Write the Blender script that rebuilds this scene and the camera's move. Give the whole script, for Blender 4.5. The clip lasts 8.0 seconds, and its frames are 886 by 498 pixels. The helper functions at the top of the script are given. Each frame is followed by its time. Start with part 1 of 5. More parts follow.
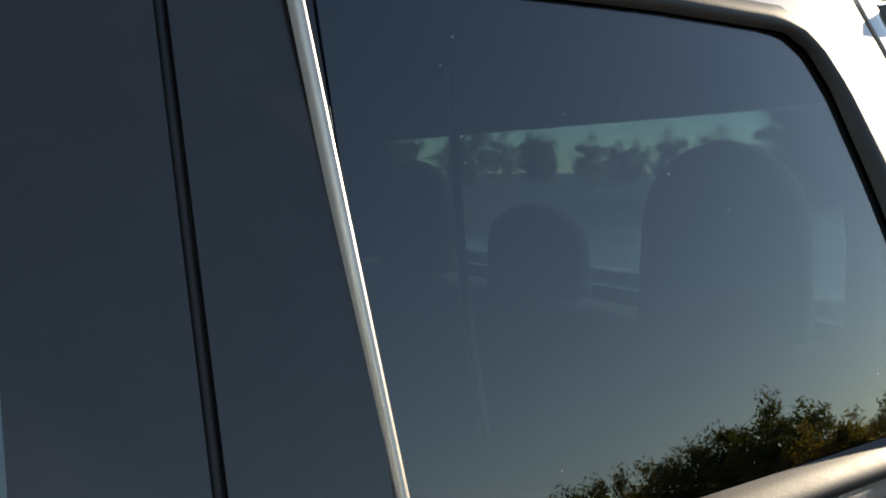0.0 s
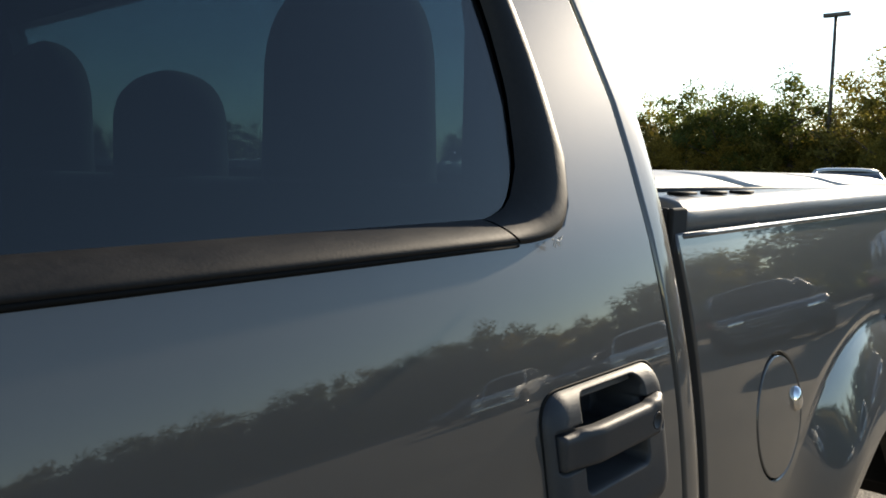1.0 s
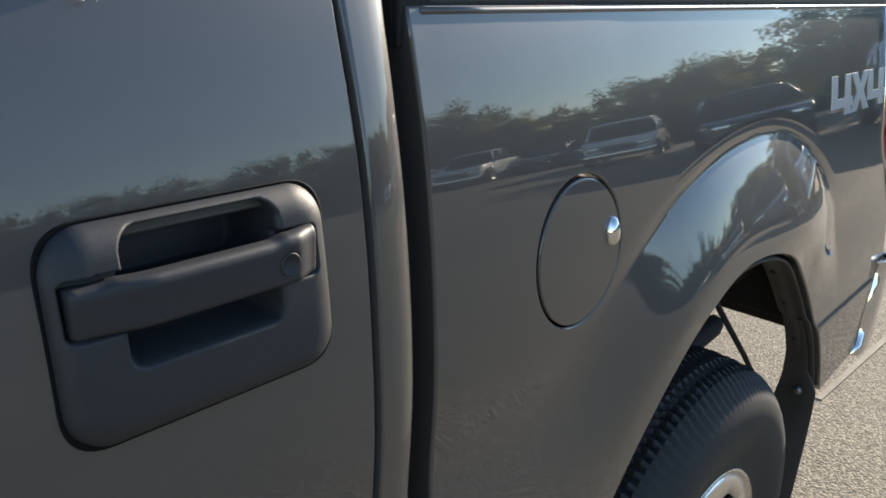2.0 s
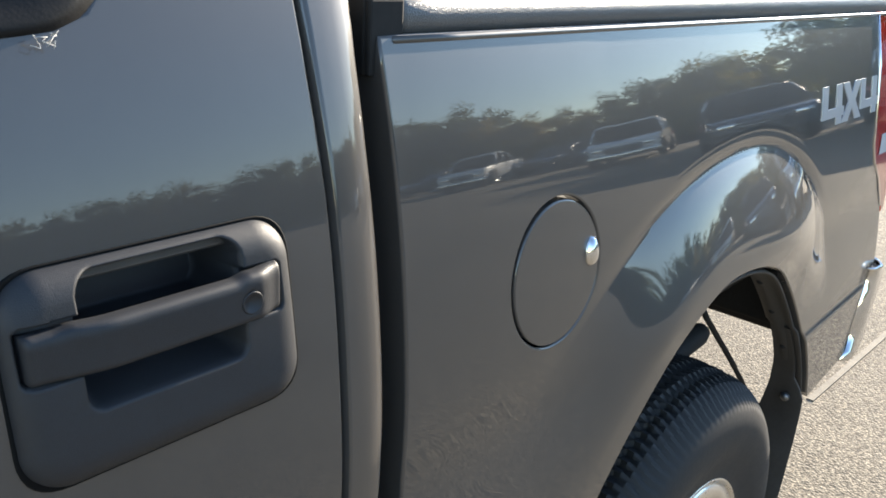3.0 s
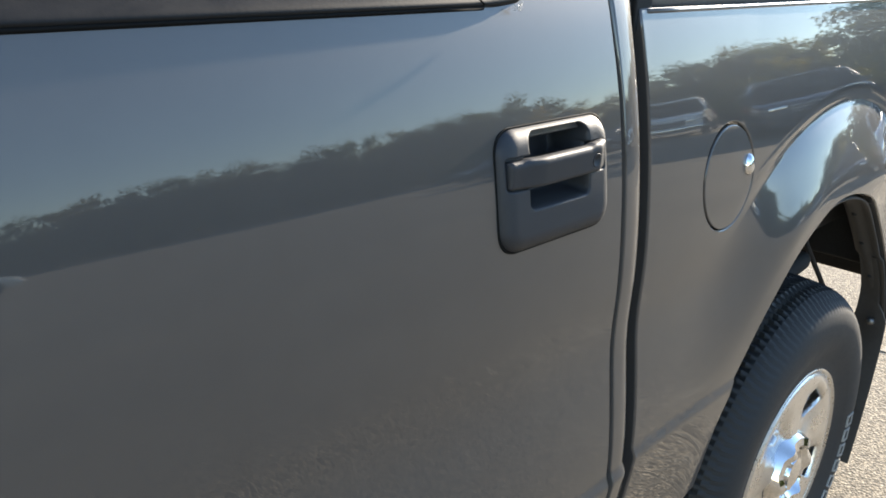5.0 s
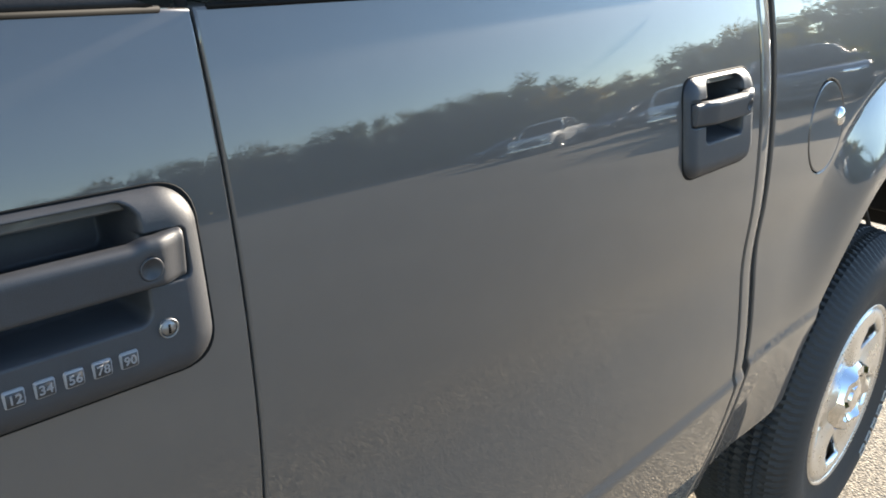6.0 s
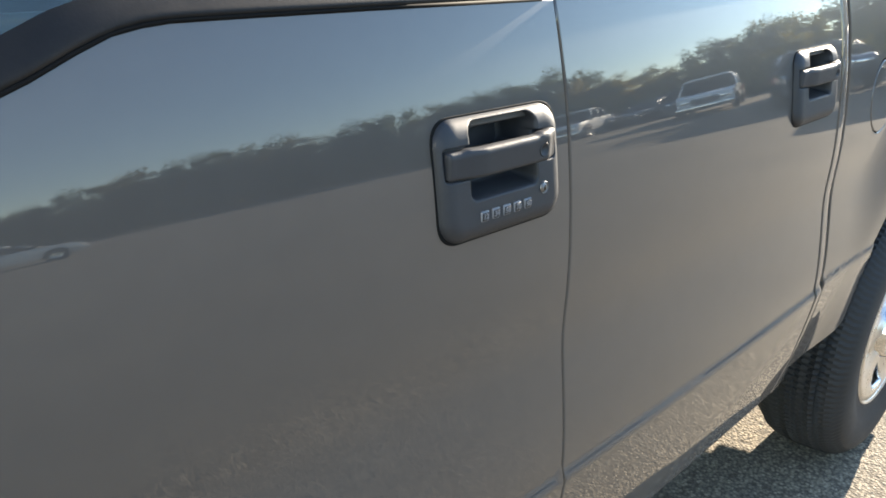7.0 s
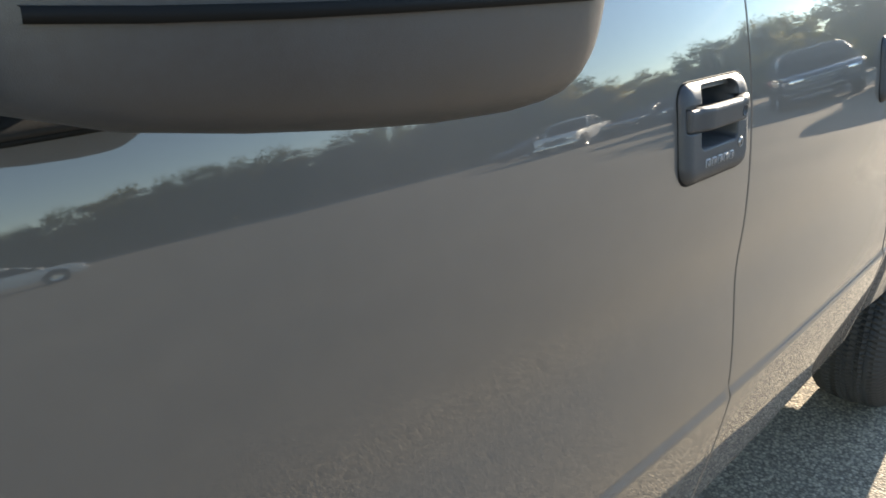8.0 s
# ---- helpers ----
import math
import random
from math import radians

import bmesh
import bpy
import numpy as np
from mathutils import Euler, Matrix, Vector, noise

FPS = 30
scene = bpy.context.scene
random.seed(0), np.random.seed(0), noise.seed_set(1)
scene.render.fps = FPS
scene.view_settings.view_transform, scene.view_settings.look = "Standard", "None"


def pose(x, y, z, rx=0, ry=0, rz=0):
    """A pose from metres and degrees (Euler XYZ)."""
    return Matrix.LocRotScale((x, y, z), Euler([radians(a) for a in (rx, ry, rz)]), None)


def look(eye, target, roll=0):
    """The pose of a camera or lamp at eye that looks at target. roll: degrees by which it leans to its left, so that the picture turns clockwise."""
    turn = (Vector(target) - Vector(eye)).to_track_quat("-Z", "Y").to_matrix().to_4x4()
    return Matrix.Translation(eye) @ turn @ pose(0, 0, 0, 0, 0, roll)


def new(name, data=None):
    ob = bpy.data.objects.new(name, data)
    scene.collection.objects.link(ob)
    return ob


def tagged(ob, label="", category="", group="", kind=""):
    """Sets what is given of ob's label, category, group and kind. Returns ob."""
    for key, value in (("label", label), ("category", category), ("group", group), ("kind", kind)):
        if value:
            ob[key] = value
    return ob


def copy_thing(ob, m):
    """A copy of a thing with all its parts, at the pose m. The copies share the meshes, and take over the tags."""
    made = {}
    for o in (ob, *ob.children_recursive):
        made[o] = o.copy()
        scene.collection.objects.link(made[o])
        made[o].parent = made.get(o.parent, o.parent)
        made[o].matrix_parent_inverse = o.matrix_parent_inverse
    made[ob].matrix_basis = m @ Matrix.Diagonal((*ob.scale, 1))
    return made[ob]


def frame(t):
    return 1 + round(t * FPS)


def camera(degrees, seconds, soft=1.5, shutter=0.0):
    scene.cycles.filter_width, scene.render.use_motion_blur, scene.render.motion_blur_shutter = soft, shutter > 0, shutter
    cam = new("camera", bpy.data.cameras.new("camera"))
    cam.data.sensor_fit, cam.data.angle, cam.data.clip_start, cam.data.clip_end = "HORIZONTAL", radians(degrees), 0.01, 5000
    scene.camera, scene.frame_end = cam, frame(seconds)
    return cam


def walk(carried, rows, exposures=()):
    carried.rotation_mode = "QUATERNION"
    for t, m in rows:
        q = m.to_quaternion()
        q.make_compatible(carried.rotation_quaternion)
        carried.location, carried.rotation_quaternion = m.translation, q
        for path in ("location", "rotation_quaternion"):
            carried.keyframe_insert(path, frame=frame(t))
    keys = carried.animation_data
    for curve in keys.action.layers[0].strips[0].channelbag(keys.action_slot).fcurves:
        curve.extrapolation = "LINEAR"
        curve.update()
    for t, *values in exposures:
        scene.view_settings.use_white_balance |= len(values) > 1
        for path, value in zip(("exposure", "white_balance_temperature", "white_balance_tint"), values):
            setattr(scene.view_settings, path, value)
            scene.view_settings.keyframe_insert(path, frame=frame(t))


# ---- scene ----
# ---------- camera ----------
cam = camera(58.0, 8.0, soft=1.7)
PATH = [
    (0.0, (-0.091, -0.319, 1.623), (0.925, 1.393, 1.434), -0.5),
    (0.3, (-0.018, -0.306, 1.561), (1.210, 1.263, 1.383), 1.3),
    (0.5, (0.012, -0.309, 1.534), (1.353, 1.164, 1.353), 1.3),
    (0.7, (0.051, -0.301, 1.494), (1.475, 1.091, 1.303), 1.4),
    (1.0, (0.134, -0.313, 1.435), (1.619, 1.011, 1.236), 1.0),
    (1.5, (0.341, -0.344, 1.392), (1.799, 0.911, 0.846), 2.4),
    (2.0, (0.456, -0.374, 1.400), (1.885, 0.860, 0.742), 3.0),
    (2.2, (0.484, -0.388, 1.415), (1.893, 0.850, 0.720), 3.6),
    (3.3, (0.466, -0.381, 1.432), (1.892, 0.842, 0.747), 3.5),
    (3.5, (0.443, -0.379, 1.423), (1.872, 0.850, 0.755), 3.0),
    (4.0, (0.327, -0.398, 1.434), (1.748, 0.844, 0.770), 2.5),
    (4.5, (0.167, -0.451, 1.437), (1.539, 0.842, 0.771), 1.8),
    (4.7, (0.120, -0.468, 1.432), (1.477, 0.840, 0.762), 2.1),
    (5.8, (-0.179, -0.447, 1.410), (1.158, 0.847, 0.677), 1.7),
    (6.0, (-0.251, -0.432, 1.418), (1.101, 0.849, 0.687), 1.8),
    (6.5, (-0.495, -0.456, 1.436), (0.851, 0.824, 0.695), 2.0),
    (7.0, (-0.691, -0.489, 1.431), (0.650, 0.801, 0.698), 1.5),
    (7.5, (-0.879, -0.446, 1.425), (0.471, 0.837, 0.694), 1.2),
    (8.0, (-1.039, -0.390, 1.419), (0.362, 0.843, 0.701), 1.2),
]
EXPOSURE = [(t, s, 6780 + 1100 * max(0.0, 1 - t / 1.8) + 300 * max(0.0, min(1.0, t - 6.5)), 10) for t, s in ((0.0, 2.25), (0.5, 1.56), (1.0, 1.22), (1.5, 0.82), (2.0, 1.58), (3.5, 2.12), (4.5, 2.12), (6.0, 2.57), (7.0, 2.6), (8.0, 2.68))]
walk(cam, [(t, look(e, g, r)) for t, e, g, r in PATH], EXPOSURE)

# ---------- light ----------
SUN_ELEV, SUN_AZ = 19.5, 86.6          # azimuth from +y towards +x
world = bpy.data.worlds.new("sky")
scene.world = world
world.use_nodes = True
wn = world.node_tree.nodes
sky = wn.new("ShaderNodeTexSky")
sky.sky_type = 'NISHITA'
sky.sun_disc = False
sky.sun_elevation = radians(SUN_ELEV)
sky.sun_rotation = radians(SUN_AZ)
sky.dust_density = 0.05
sky.ozone_density = 2.0
wn["Background"].inputs["Strength"].default_value = 0.11
world.node_tree.links.new(sky.outputs[0], wn["Background"].inputs["Color"])
sun_dir = Vector((math.sin(radians(SUN_AZ)) * math.cos(radians(SUN_ELEV)),
                  math.cos(radians(SUN_AZ)) * math.cos(radians(SUN_ELEV)),
                  math.sin(radians(SUN_ELEV))))
sun = bpy.data.lights.new("sun", 'SUN')
sun.energy, sun.angle, sun.color = 4.0, radians(0.5), (1.0, 0.9, 0.76)
sun_ob = new("sun", sun)
sun_ob.matrix_world = look(sun_dir * 60, (0, 0, 0))


# ---------- materials ----------
def material(name, base, rough=0.5, metal=0.0, coat=0.0, vary=0.0, scale=20.0, bump=0.0, bump_scale=200.0,
             rough_vary=0.0, spec=0.5, coat_rough=0.03, second=None, sheen=0.0, coat_ior=1.5):
    """Principled material with colour variation at two scales, roughness variation and fine relief."""
    m = bpy.data.materials.new(name)
    m.use_nodes = True
    nt = m.node_tree
    n, l = nt.nodes, nt.links
    p = n["Principled BSDF"]
    p.inputs["Base Color"].default_value = (*base, 1)
    p.inputs["Roughness"].default_value = rough
    p.inputs["Metallic"].default_value = metal
    p.inputs["Coat Weight"].default_value = coat
    p.inputs["Coat Roughness"].default_value = coat_rough
    p.inputs["Specular IOR Level"].default_value = spec
    p.inputs["Coat IOR"].default_value = coat_ior
    p.inputs["Sheen Weight"].default_value = sheen
    co = n.new("ShaderNodeTexCoord")
    if vary > 0 or rough_vary > 0:
        a = n.new("ShaderNodeTexNoise")
        a.inputs["Scale"].default_value = scale
        a.inputs["Detail"].default_value = 5
        b = n.new("ShaderNodeTexNoise")
        b.inputs["Scale"].default_value = scale * 9
        b.inputs["Detail"].default_value = 3
        l.new(co.outputs["Object"], a.inputs["Vector"])
        l.new(co.outputs["Object"], b.inputs["Vector"])
        mix = n.new("ShaderNodeMath")
        mix.operation = 'MULTIPLY_ADD'
        mix.inputs[1].default_value = 0.45
        l.new(b.outputs["Fac"], mix.inputs[0])
        half = n.new("ShaderNodeMath")
        half.operation = 'MULTIPLY'
        half.inputs[1].default_value = 0.55
        l.new(a.outputs["Fac"], half.inputs[0])
        l.new(half.outputs[0], mix.inputs[2])
        if vary > 0:
            r = n.new("ShaderNodeValToRGB")
            lo = second or tuple(c * (1 - vary) for c in base)
            hi = tuple(min(1, c * (1 + vary)) for c in base)
            r.color_ramp.elements[0].position, r.color_ramp.elements[1].position = 0.33, 0.67
            r.color_ramp.elements[0].color = (*lo, 1)
            r.color_ramp.elements[1].color = (*hi, 1)
            l.new(mix.outputs[0], r.inputs["Fac"])
            l.new(r.outputs["Color"], p.inputs["Base Color"])
        if rough_vary > 0:
            mr = n.new("ShaderNodeMapRange")
            mr.inputs["From Min"].default_value, mr.inputs["From Max"].default_value = 0.3, 0.7
            mr.inputs["To Min"].default_value = max(0, rough - rough_vary)
            mr.inputs["To Max"].default_value = min(1, rough + rough_vary)
            l.new(mix.outputs[0], mr.inputs["Value"])
            l.new(mr.outputs[0], p.inputs["Roughness"])
    if bump > 0:
        t = n.new("ShaderNodeTexNoise")
        t.inputs["Scale"].default_value = bump_scale
        t.inputs["Detail"].default_value = 4
        l.new(co.outputs["Object"], t.inputs["Vector"])
        bp = n.new("ShaderNodeBump")
        bp.inputs["Strength"].default_value = bump
        bp.inputs["Distance"].default_value = 0.002
        l.new(t.outputs["Fac"], bp.inputs["Height"])
        l.new(bp.outputs[0], p.inputs["Normal"])
    return m


def glass_material(name, tint, gloss=1.0, rough=0.0):
    m = bpy.data.materials.new(name)
    m.use_nodes = True
    nt = m.node_tree
    n, l = nt.nodes, nt.links
    n.remove(n["Principled BSDF"])
    tr = n.new("ShaderNodeBsdfTransparent")
    tr.inputs["Color"].default_value = (*tint, 1)
    gl = n.new("ShaderNodeBsdfGlossy")
    gl.inputs["Roughness"].default_value = rough
    gl.inputs["Color"].default_value = (gloss, gloss, gloss, 1)
    lw = n.new("ShaderNodeLayerWeight")
    lw.inputs["Blend"].default_value = 0.5
    pw = n.new("ShaderNodeMath")
    pw.operation = 'POWER'
    pw.inputs[1].default_value = 5.0
    l.new(lw.outputs["Facing"], pw.inputs[0])
    fr = n.new("ShaderNodeMath")
    fr.operation = 'MULTIPLY_ADD'
    fr.inputs[1].default_value, fr.inputs[2].default_value = 0.95, 0.045
    l.new(pw.outputs[0], fr.inputs[0])
    mx = n.new("ShaderNodeMixShader")
    l.new(fr.outputs[0], mx.inputs[0])
    l.new(tr.outputs[0], mx.inputs[1])
    l.new(gl.outputs[0], mx.inputs[2])
    l.new(mx.outputs[0], n["Material Output"].inputs["Surface"])
    return m


def ground_material():
    m = bpy.data.materials.new("chip_seal_asphalt")
    m.use_nodes = True
    nt = m.node_tree
    n, l = nt.nodes, nt.links
    p = n["Principled BSDF"]
    p.inputs["Roughness"].default_value = 0.9
    co = n.new("ShaderNodeTexCoord")
    v = n.new("ShaderNodeTexVoronoi")
    v.inputs["Scale"].default_value = 125
    l.new(co.outputs["Object"], v.inputs["Vector"])
    chip = n.new("ShaderNodeValToRGB")
    e = chip.color_ramp.elements
    e[0].position, e[0].color = 0.0, (0.112, 0.091, 0.064, 1)
    e[1].position, e[1].color = 1.0, (0.345, 0.288, 0.207, 1)
    mid = e.new(0.5)
    mid.color = (0.194, 0.160, 0.114, 1)
    sep = n.new("ShaderNodeSeparateColor")
    l.new(v.outputs["Color"], sep.inputs[0])
    l.new(sep.outputs[0], chip.inputs["Fac"])
    # Colour darkens towards chip edges, painting the shade between them.
    edge = n.new("ShaderNodeMapRange")
    edge.inputs["From Min"].default_value, edge.inputs["From Max"].default_value = 0.35, 0.75
    edge.inputs["To Min"].default_value, edge.inputs["To Max"].default_value = 1.0, 0.5
    l.new(v.outputs["Distance"], edge.inputs["Value"])
    big = n.new("ShaderNodeTexNoise")
    big.inputs["Scale"].default_value = 0.6
    big.inputs["Detail"].default_value = 6
    l.new(co.outputs["Object"], big.inputs["Vector"])
    bigr = n.new("ShaderNodeMapRange")
    bigr.inputs["From Min"].default_value, bigr.inputs["From Max"].default_value = 0.3, 0.7
    bigr.inputs["To Min"].default_value, bigr.inputs["To Max"].default_value = 0.8, 1.12
    l.new(big.outputs["Fac"], bigr.inputs["Value"])
    mul = n.new("ShaderNodeMath")
    mul.operation = 'MULTIPLY'
    l.new(edge.outputs[0], mul.inputs[0])
    l.new(bigr.outputs[0], mul.inputs[1])
    mx = n.new("ShaderNodeMix")
    mx.data_type, mx.blend_type = 'RGBA', 'MULTIPLY'
    mx.inputs["Factor"].default_value = 1
    l.new(chip.outputs["Color"], mx.inputs["A"])
    l.new(mul.outputs[0], mx.inputs["B"])
    l.new(mx.outputs["Result"], p.inputs["Base Color"])
    bp = n.new("ShaderNodeBump")
    bp.inputs["Strength"].default_value = 0.6
    bp.inputs["Distance"].default_value = 0.005
    bp.invert = True
    l.new(v.outputs["Distance"], bp.inputs["Height"])
    l.new(bp.outputs[0], p.inputs["Normal"])
    return m


def leaf_material(name, lo, hi):
    m = bpy.data.materials.new(name)
    m.use_nodes = True
    nt = m.node_tree
    n, l = nt.nodes, nt.links
    p = n["Principled BSDF"]
    p.inputs["Roughness"].default_value = 0.6
    p.inputs["Specular IOR Level"].default_value = 0.25
    g = n.new("ShaderNodeNewGeometry")
    r = n.new("ShaderNodeValToRGB")
    r.color_ramp.elements[0].color = (*lo, 1)
    r.color_ramp.elements[1].color = (*hi, 1)
    l.new(g.outputs["Random Per Island"], r.inputs["Fac"])
    l.new(r.outputs["Color"], p.inputs["Base Color"])
    t = n.new("ShaderNodeBsdfTranslucent")
    l.new(r.outputs["Color"], t.inputs["Color"])
    mx = n.new("ShaderNodeMixShader")
    mx.inputs[0].default_value = 0.6
    l.new(p.outputs[0], mx.inputs[1])
    l.new(t.outputs[0], mx.inputs[2])
    l.new(mx.outputs[0], n["Material Output"].inputs["Surface"])
    return m


M_PAINT = material("grey_metallic_paint", (0.066, 0.0605, 0.056), rough=0.46, metal=0.12, spec=0.2, coat=1.0, coat_rough=0.021, coat_ior=1.62,
                   vary=0.05, scale=3.0, bump=0.02, bump_scale=2600)
M_BLACK = material("black_textured_plastic", (0.027, 0.027, 0.029), rough=0.42, bump=0.10, bump_scale=2200, vary=0.15,
                   scale=30, rough_vary=0.06)
M_HANDLE = material("black_handle_plastic", (0.021, 0.022, 0.025), rough=0.55, bump=0.13, bump_scale=1500, vary=0.15, scale=30, rough_vary=0.05, spec=0.45)
M_RAIL = material("grey_rail_plastic", (0.10, 0.10, 0.10), rough=0.34, bump=0.35, bump_scale=700, vary=0.12, scale=25, rough_vary=0.06)
# Pale warm base carries the low sun's light on the channel.
M_CHANNEL = material("sunlit_tone_channel", (0.30, 0.27, 0.24), rough=0.35, metal=0.5, vary=0.1, scale=30, rough_vary=0.05)
M_RUBBER = material("black_rubber", (0.013, 0.013, 0.0135), rough=0.52, spec=0.16, vary=0.2, scale=25, rough_vary=0.08, bump=0.06, bump_scale=500)
M_GLOSSBLACK = material("gloss_black", (0.012, 0.012, 0.013), rough=0.12, spec=0.32, vary=0.1, scale=30, rough_vary=0.04)
M_TYRE = material("tyre_rubber", (0.017, 0.0165, 0.016), rough=0.72, vary=0.3, scale=14, bump=0.15, bump_scale=350, rough_vary=0.1)
M_LETTER = material("white_letter_rubber", (0.3, 0.29, 0.27), rough=0.6, vary=0.2, scale=60)
M_CHROME = material("chrome", (0.78, 0.79, 0.80), rough=0.07, metal=1.0, vary=0.06, scale=15, rough_vary=0.04)
M_ALLOY = material("machined_alloy", (0.74, 0.735, 0.72), rough=0.30, metal=1.0, vary=0.08, scale=20, rough_vary=0.06)
M_UNDER = material("underbody", (0.009, 0.0085, 0.008), rough=0.8, vary=0.4, scale=12, bump=0.08, bump_scale=120)
# Base lightened for the light thrown up on to the liner.
M_ARCH = material("bounce_lit_plastic", (0.030, 0.027, 0.024), rough=0.7, vary=0.4, scale=14, bump=0.1, bump_scale=160, rough_vary=0.1)
M_TINT = glass_material("tinted_glass", (0.21, 0.26, 0.29))
M_BACK = glass_material("back_glass", (0.55, 0.66, 0.66))
M_CLEAR = glass_material("clear_glass", (0.72, 0.82, 0.80))
M_SEAT = material("charcoal_cloth", (0.028, 0.028, 0.03), rough=0.9, vary=0.15, scale=40, bump=0.3, bump_scale=700, sheen=0.2)
M_LINER = material("grey_headliner", (0.05, 0.05, 0.05), rough=0.95, vary=0.1, scale=30)
M_BELT = material("belt_glint", (0.45, 0.45, 0.45), rough=0.25, vary=0.1, scale=80)
M_COVER = material("silver_tonneau_vinyl", (0.44, 0.435, 0.42), rough=0.55, vary=0.05, scale=8, bump=0.35, bump_scale=260, rough_vary=0.06)
M_RED = material("red_lens", (0.45, 0.02, 0.015), rough=0.12, coat=0.6, vary=0.1, scale=30)
M_LENS = material("white_lens", (0.75, 0.75, 0.75), rough=0.12, coat=0.6, vary=0.05, scale=30)
M_KEY = material("grey_key_plastic", (0.17, 0.17, 0.175), rough=0.5, vary=0.08, scale=60)
M_LOCK = material("satin_lock_metal", (0.22, 0.22, 0.22), rough=0.42, metal=0.9, vary=0.1, scale=80)
# Near-black that stands for the shade inside gaps, slots and joints.
M_GAPSHADE = material("gap_shade_black", (0.006, 0.006, 0.006), rough=0.7, spec=0.1)
M_SILVER = material("silver_decal", (0.55, 0.55, 0.56), rough=0.3, metal=0.4, vary=0.05, scale=40)
M_GROUND = ground_material()
M_STRIPE = material("worn_white_line", (0.165, 0.142, 0.108), rough=0.85, vary=0.25, scale=18, bump=0.5, bump_scale=160)
M_BARK = material("bark", (0.10, 0.075, 0.055), rough=0.95, vary=0.4, scale=6, bump=0.6, bump_scale=60)
M_LEAF_A = leaf_material("leaf_green", (0.06, 0.075, 0.016), (0.13, 0.14, 0.03))
M_LEAF_B = leaf_material("leaf_olive", (0.11, 0.10, 0.02), (0.27, 0.22, 0.05))
M_LEAF_C = leaf_material("leaf_gold", (0.19, 0.14, 0.03), (0.40, 0.29, 0.06))
M_GRASS = leaf_material("dry_grass", (0.10, 0.085, 0.035), (0.2, 0.16, 0.07))
M_POLE = material("bronze_pole_paint", (0.05, 0.042, 0.035), rough=0.5, vary=0.15, scale=4)
M_CONC = material("concrete", (0.4, 0.38, 0.35), rough=0.9, vary=0.15, scale=8, bump=0.4, bump_scale=60)


def car_paint(name, c, metal=0.3):
    return material(name, c, rough=0.4, metal=metal, coat=1.0, vary=0.04, scale=3)


# ---------- mesh helpers ----------
def part(name, bm, mat, parent=None, label="", smooth=True, normals=None):
    me = bpy.data.meshes.new(name)
    bm.to_mesh(me)
    bm.free()
    me.materials.append(mat)
    for f in me.polygons:
        f.use_smooth = smooth
    if normals is not None:
        me.normals_split_custom_set_from_vertices(normals)
    ob = new(name, me)
    ob.parent = parent
    if label:
        ob["label"] = label
    return ob


def empty(name, loc=(0, 0, 0)):
    ob = new(name)
    ob.location = loc
    return ob


def sharp(ob, angle=35):
    ob.data.set_sharp_from_angle(angle=radians(angle))
    return ob


def box(bm, x0, x1, y0, y1, z0, z1, bevel=0.0, seg=2):
    g = bmesh.ops.create_cube(bm, size=1)
    bmesh.ops.scale(bm, vec=(x1 - x0, y1 - y0, z1 - z0), verts=g["verts"])
    bmesh.ops.translate(bm, vec=((x0 + x1) / 2, (y0 + y1) / 2, (z0 + z1) / 2), verts=g["verts"])
    if bevel > 0:
        es = list({e for v in g["verts"] for e in v.link_edges})
        bmesh.ops.bevel(bm, geom=es, offset=bevel, segments=seg, affect='EDGES', profile=0.5)
    return bm


def tube(bm, pts, r, seg=10, close=True):
    """A round bar along points; r is a number or one per point."""
    pts = [Vector(p) for p in pts]
    rings = []
    for i, p in enumerate(pts):
        d = (pts[min(i + 1, len(pts) - 1)] - pts[max(i - 1, 0)]).normalized()
        a = d.orthogonal().normalized() if i == 0 else (rings_a - d * rings_a.dot(d)).normalized()
        rings_a = a
        b = d.cross(a)
        rr = r[i] if isinstance(r, (list, tuple)) else r
        rings.append([bm.verts.new(p + (a * math.cos(k * math.tau / seg) + b * math.sin(k * math.tau / seg)) * rr) for k in range(seg)])
    for q, w in zip(rings, rings[1:]):
        for k in range(seg):
            bm.faces.new((q[k], q[(k + 1) % seg], w[(k + 1) % seg], w[k]))
    if close:
        bm.faces.new(rings[0][::-1])
        bm.faces.new(rings[-1])
    return bm


def grid(bm, rows, closed=False):
    vs = [[bm.verts.new(p) for p in r] for r in rows]
    for a, b in zip(vs, vs[1:]):
        n = len(a)
        for k in range(n if closed else n - 1):
            bm.faces.new((a[k], a[(k + 1) % n], b[(k + 1) % n], b[k]))
    return vs


def lathe(bm, profile, centre, seg=64, axis_y=True):
    """Turns (radius, y) pairs about an axis along y through centre."""
    cx, cy, cz = centre
    rows = []
    for k in range(seg):
        a = k * math.tau / seg
        rows.append([(cx + r * math.cos(a), cy + y, cz + r * math.sin(a)) for r, y in profile])
    vs = [[bm.verts.new(p) for p in r] for r in rows]
    for k in range(seg):
        a, b = vs[k], vs[(k + 1) % seg]
        for i in range(len(profile) - 1):
            bm.faces.new((a[i], a[i + 1], b[i + 1], b[i]))
    return vs


def smooth01(t):
    t = max(0.0, min(1.0, t))
    return t * t * (3 - 2 * t)


def lerp_curve(pts, z):
    """Value at z along (z, value) pairs."""
    if z <= pts[0][0]:
        return pts[0][1]
    for (a, u), (b, v) in zip(pts, pts[1:]):
        if z <= b:
            return u + (v - u) * (z - a) / (b - a)
    return pts[-1][1]


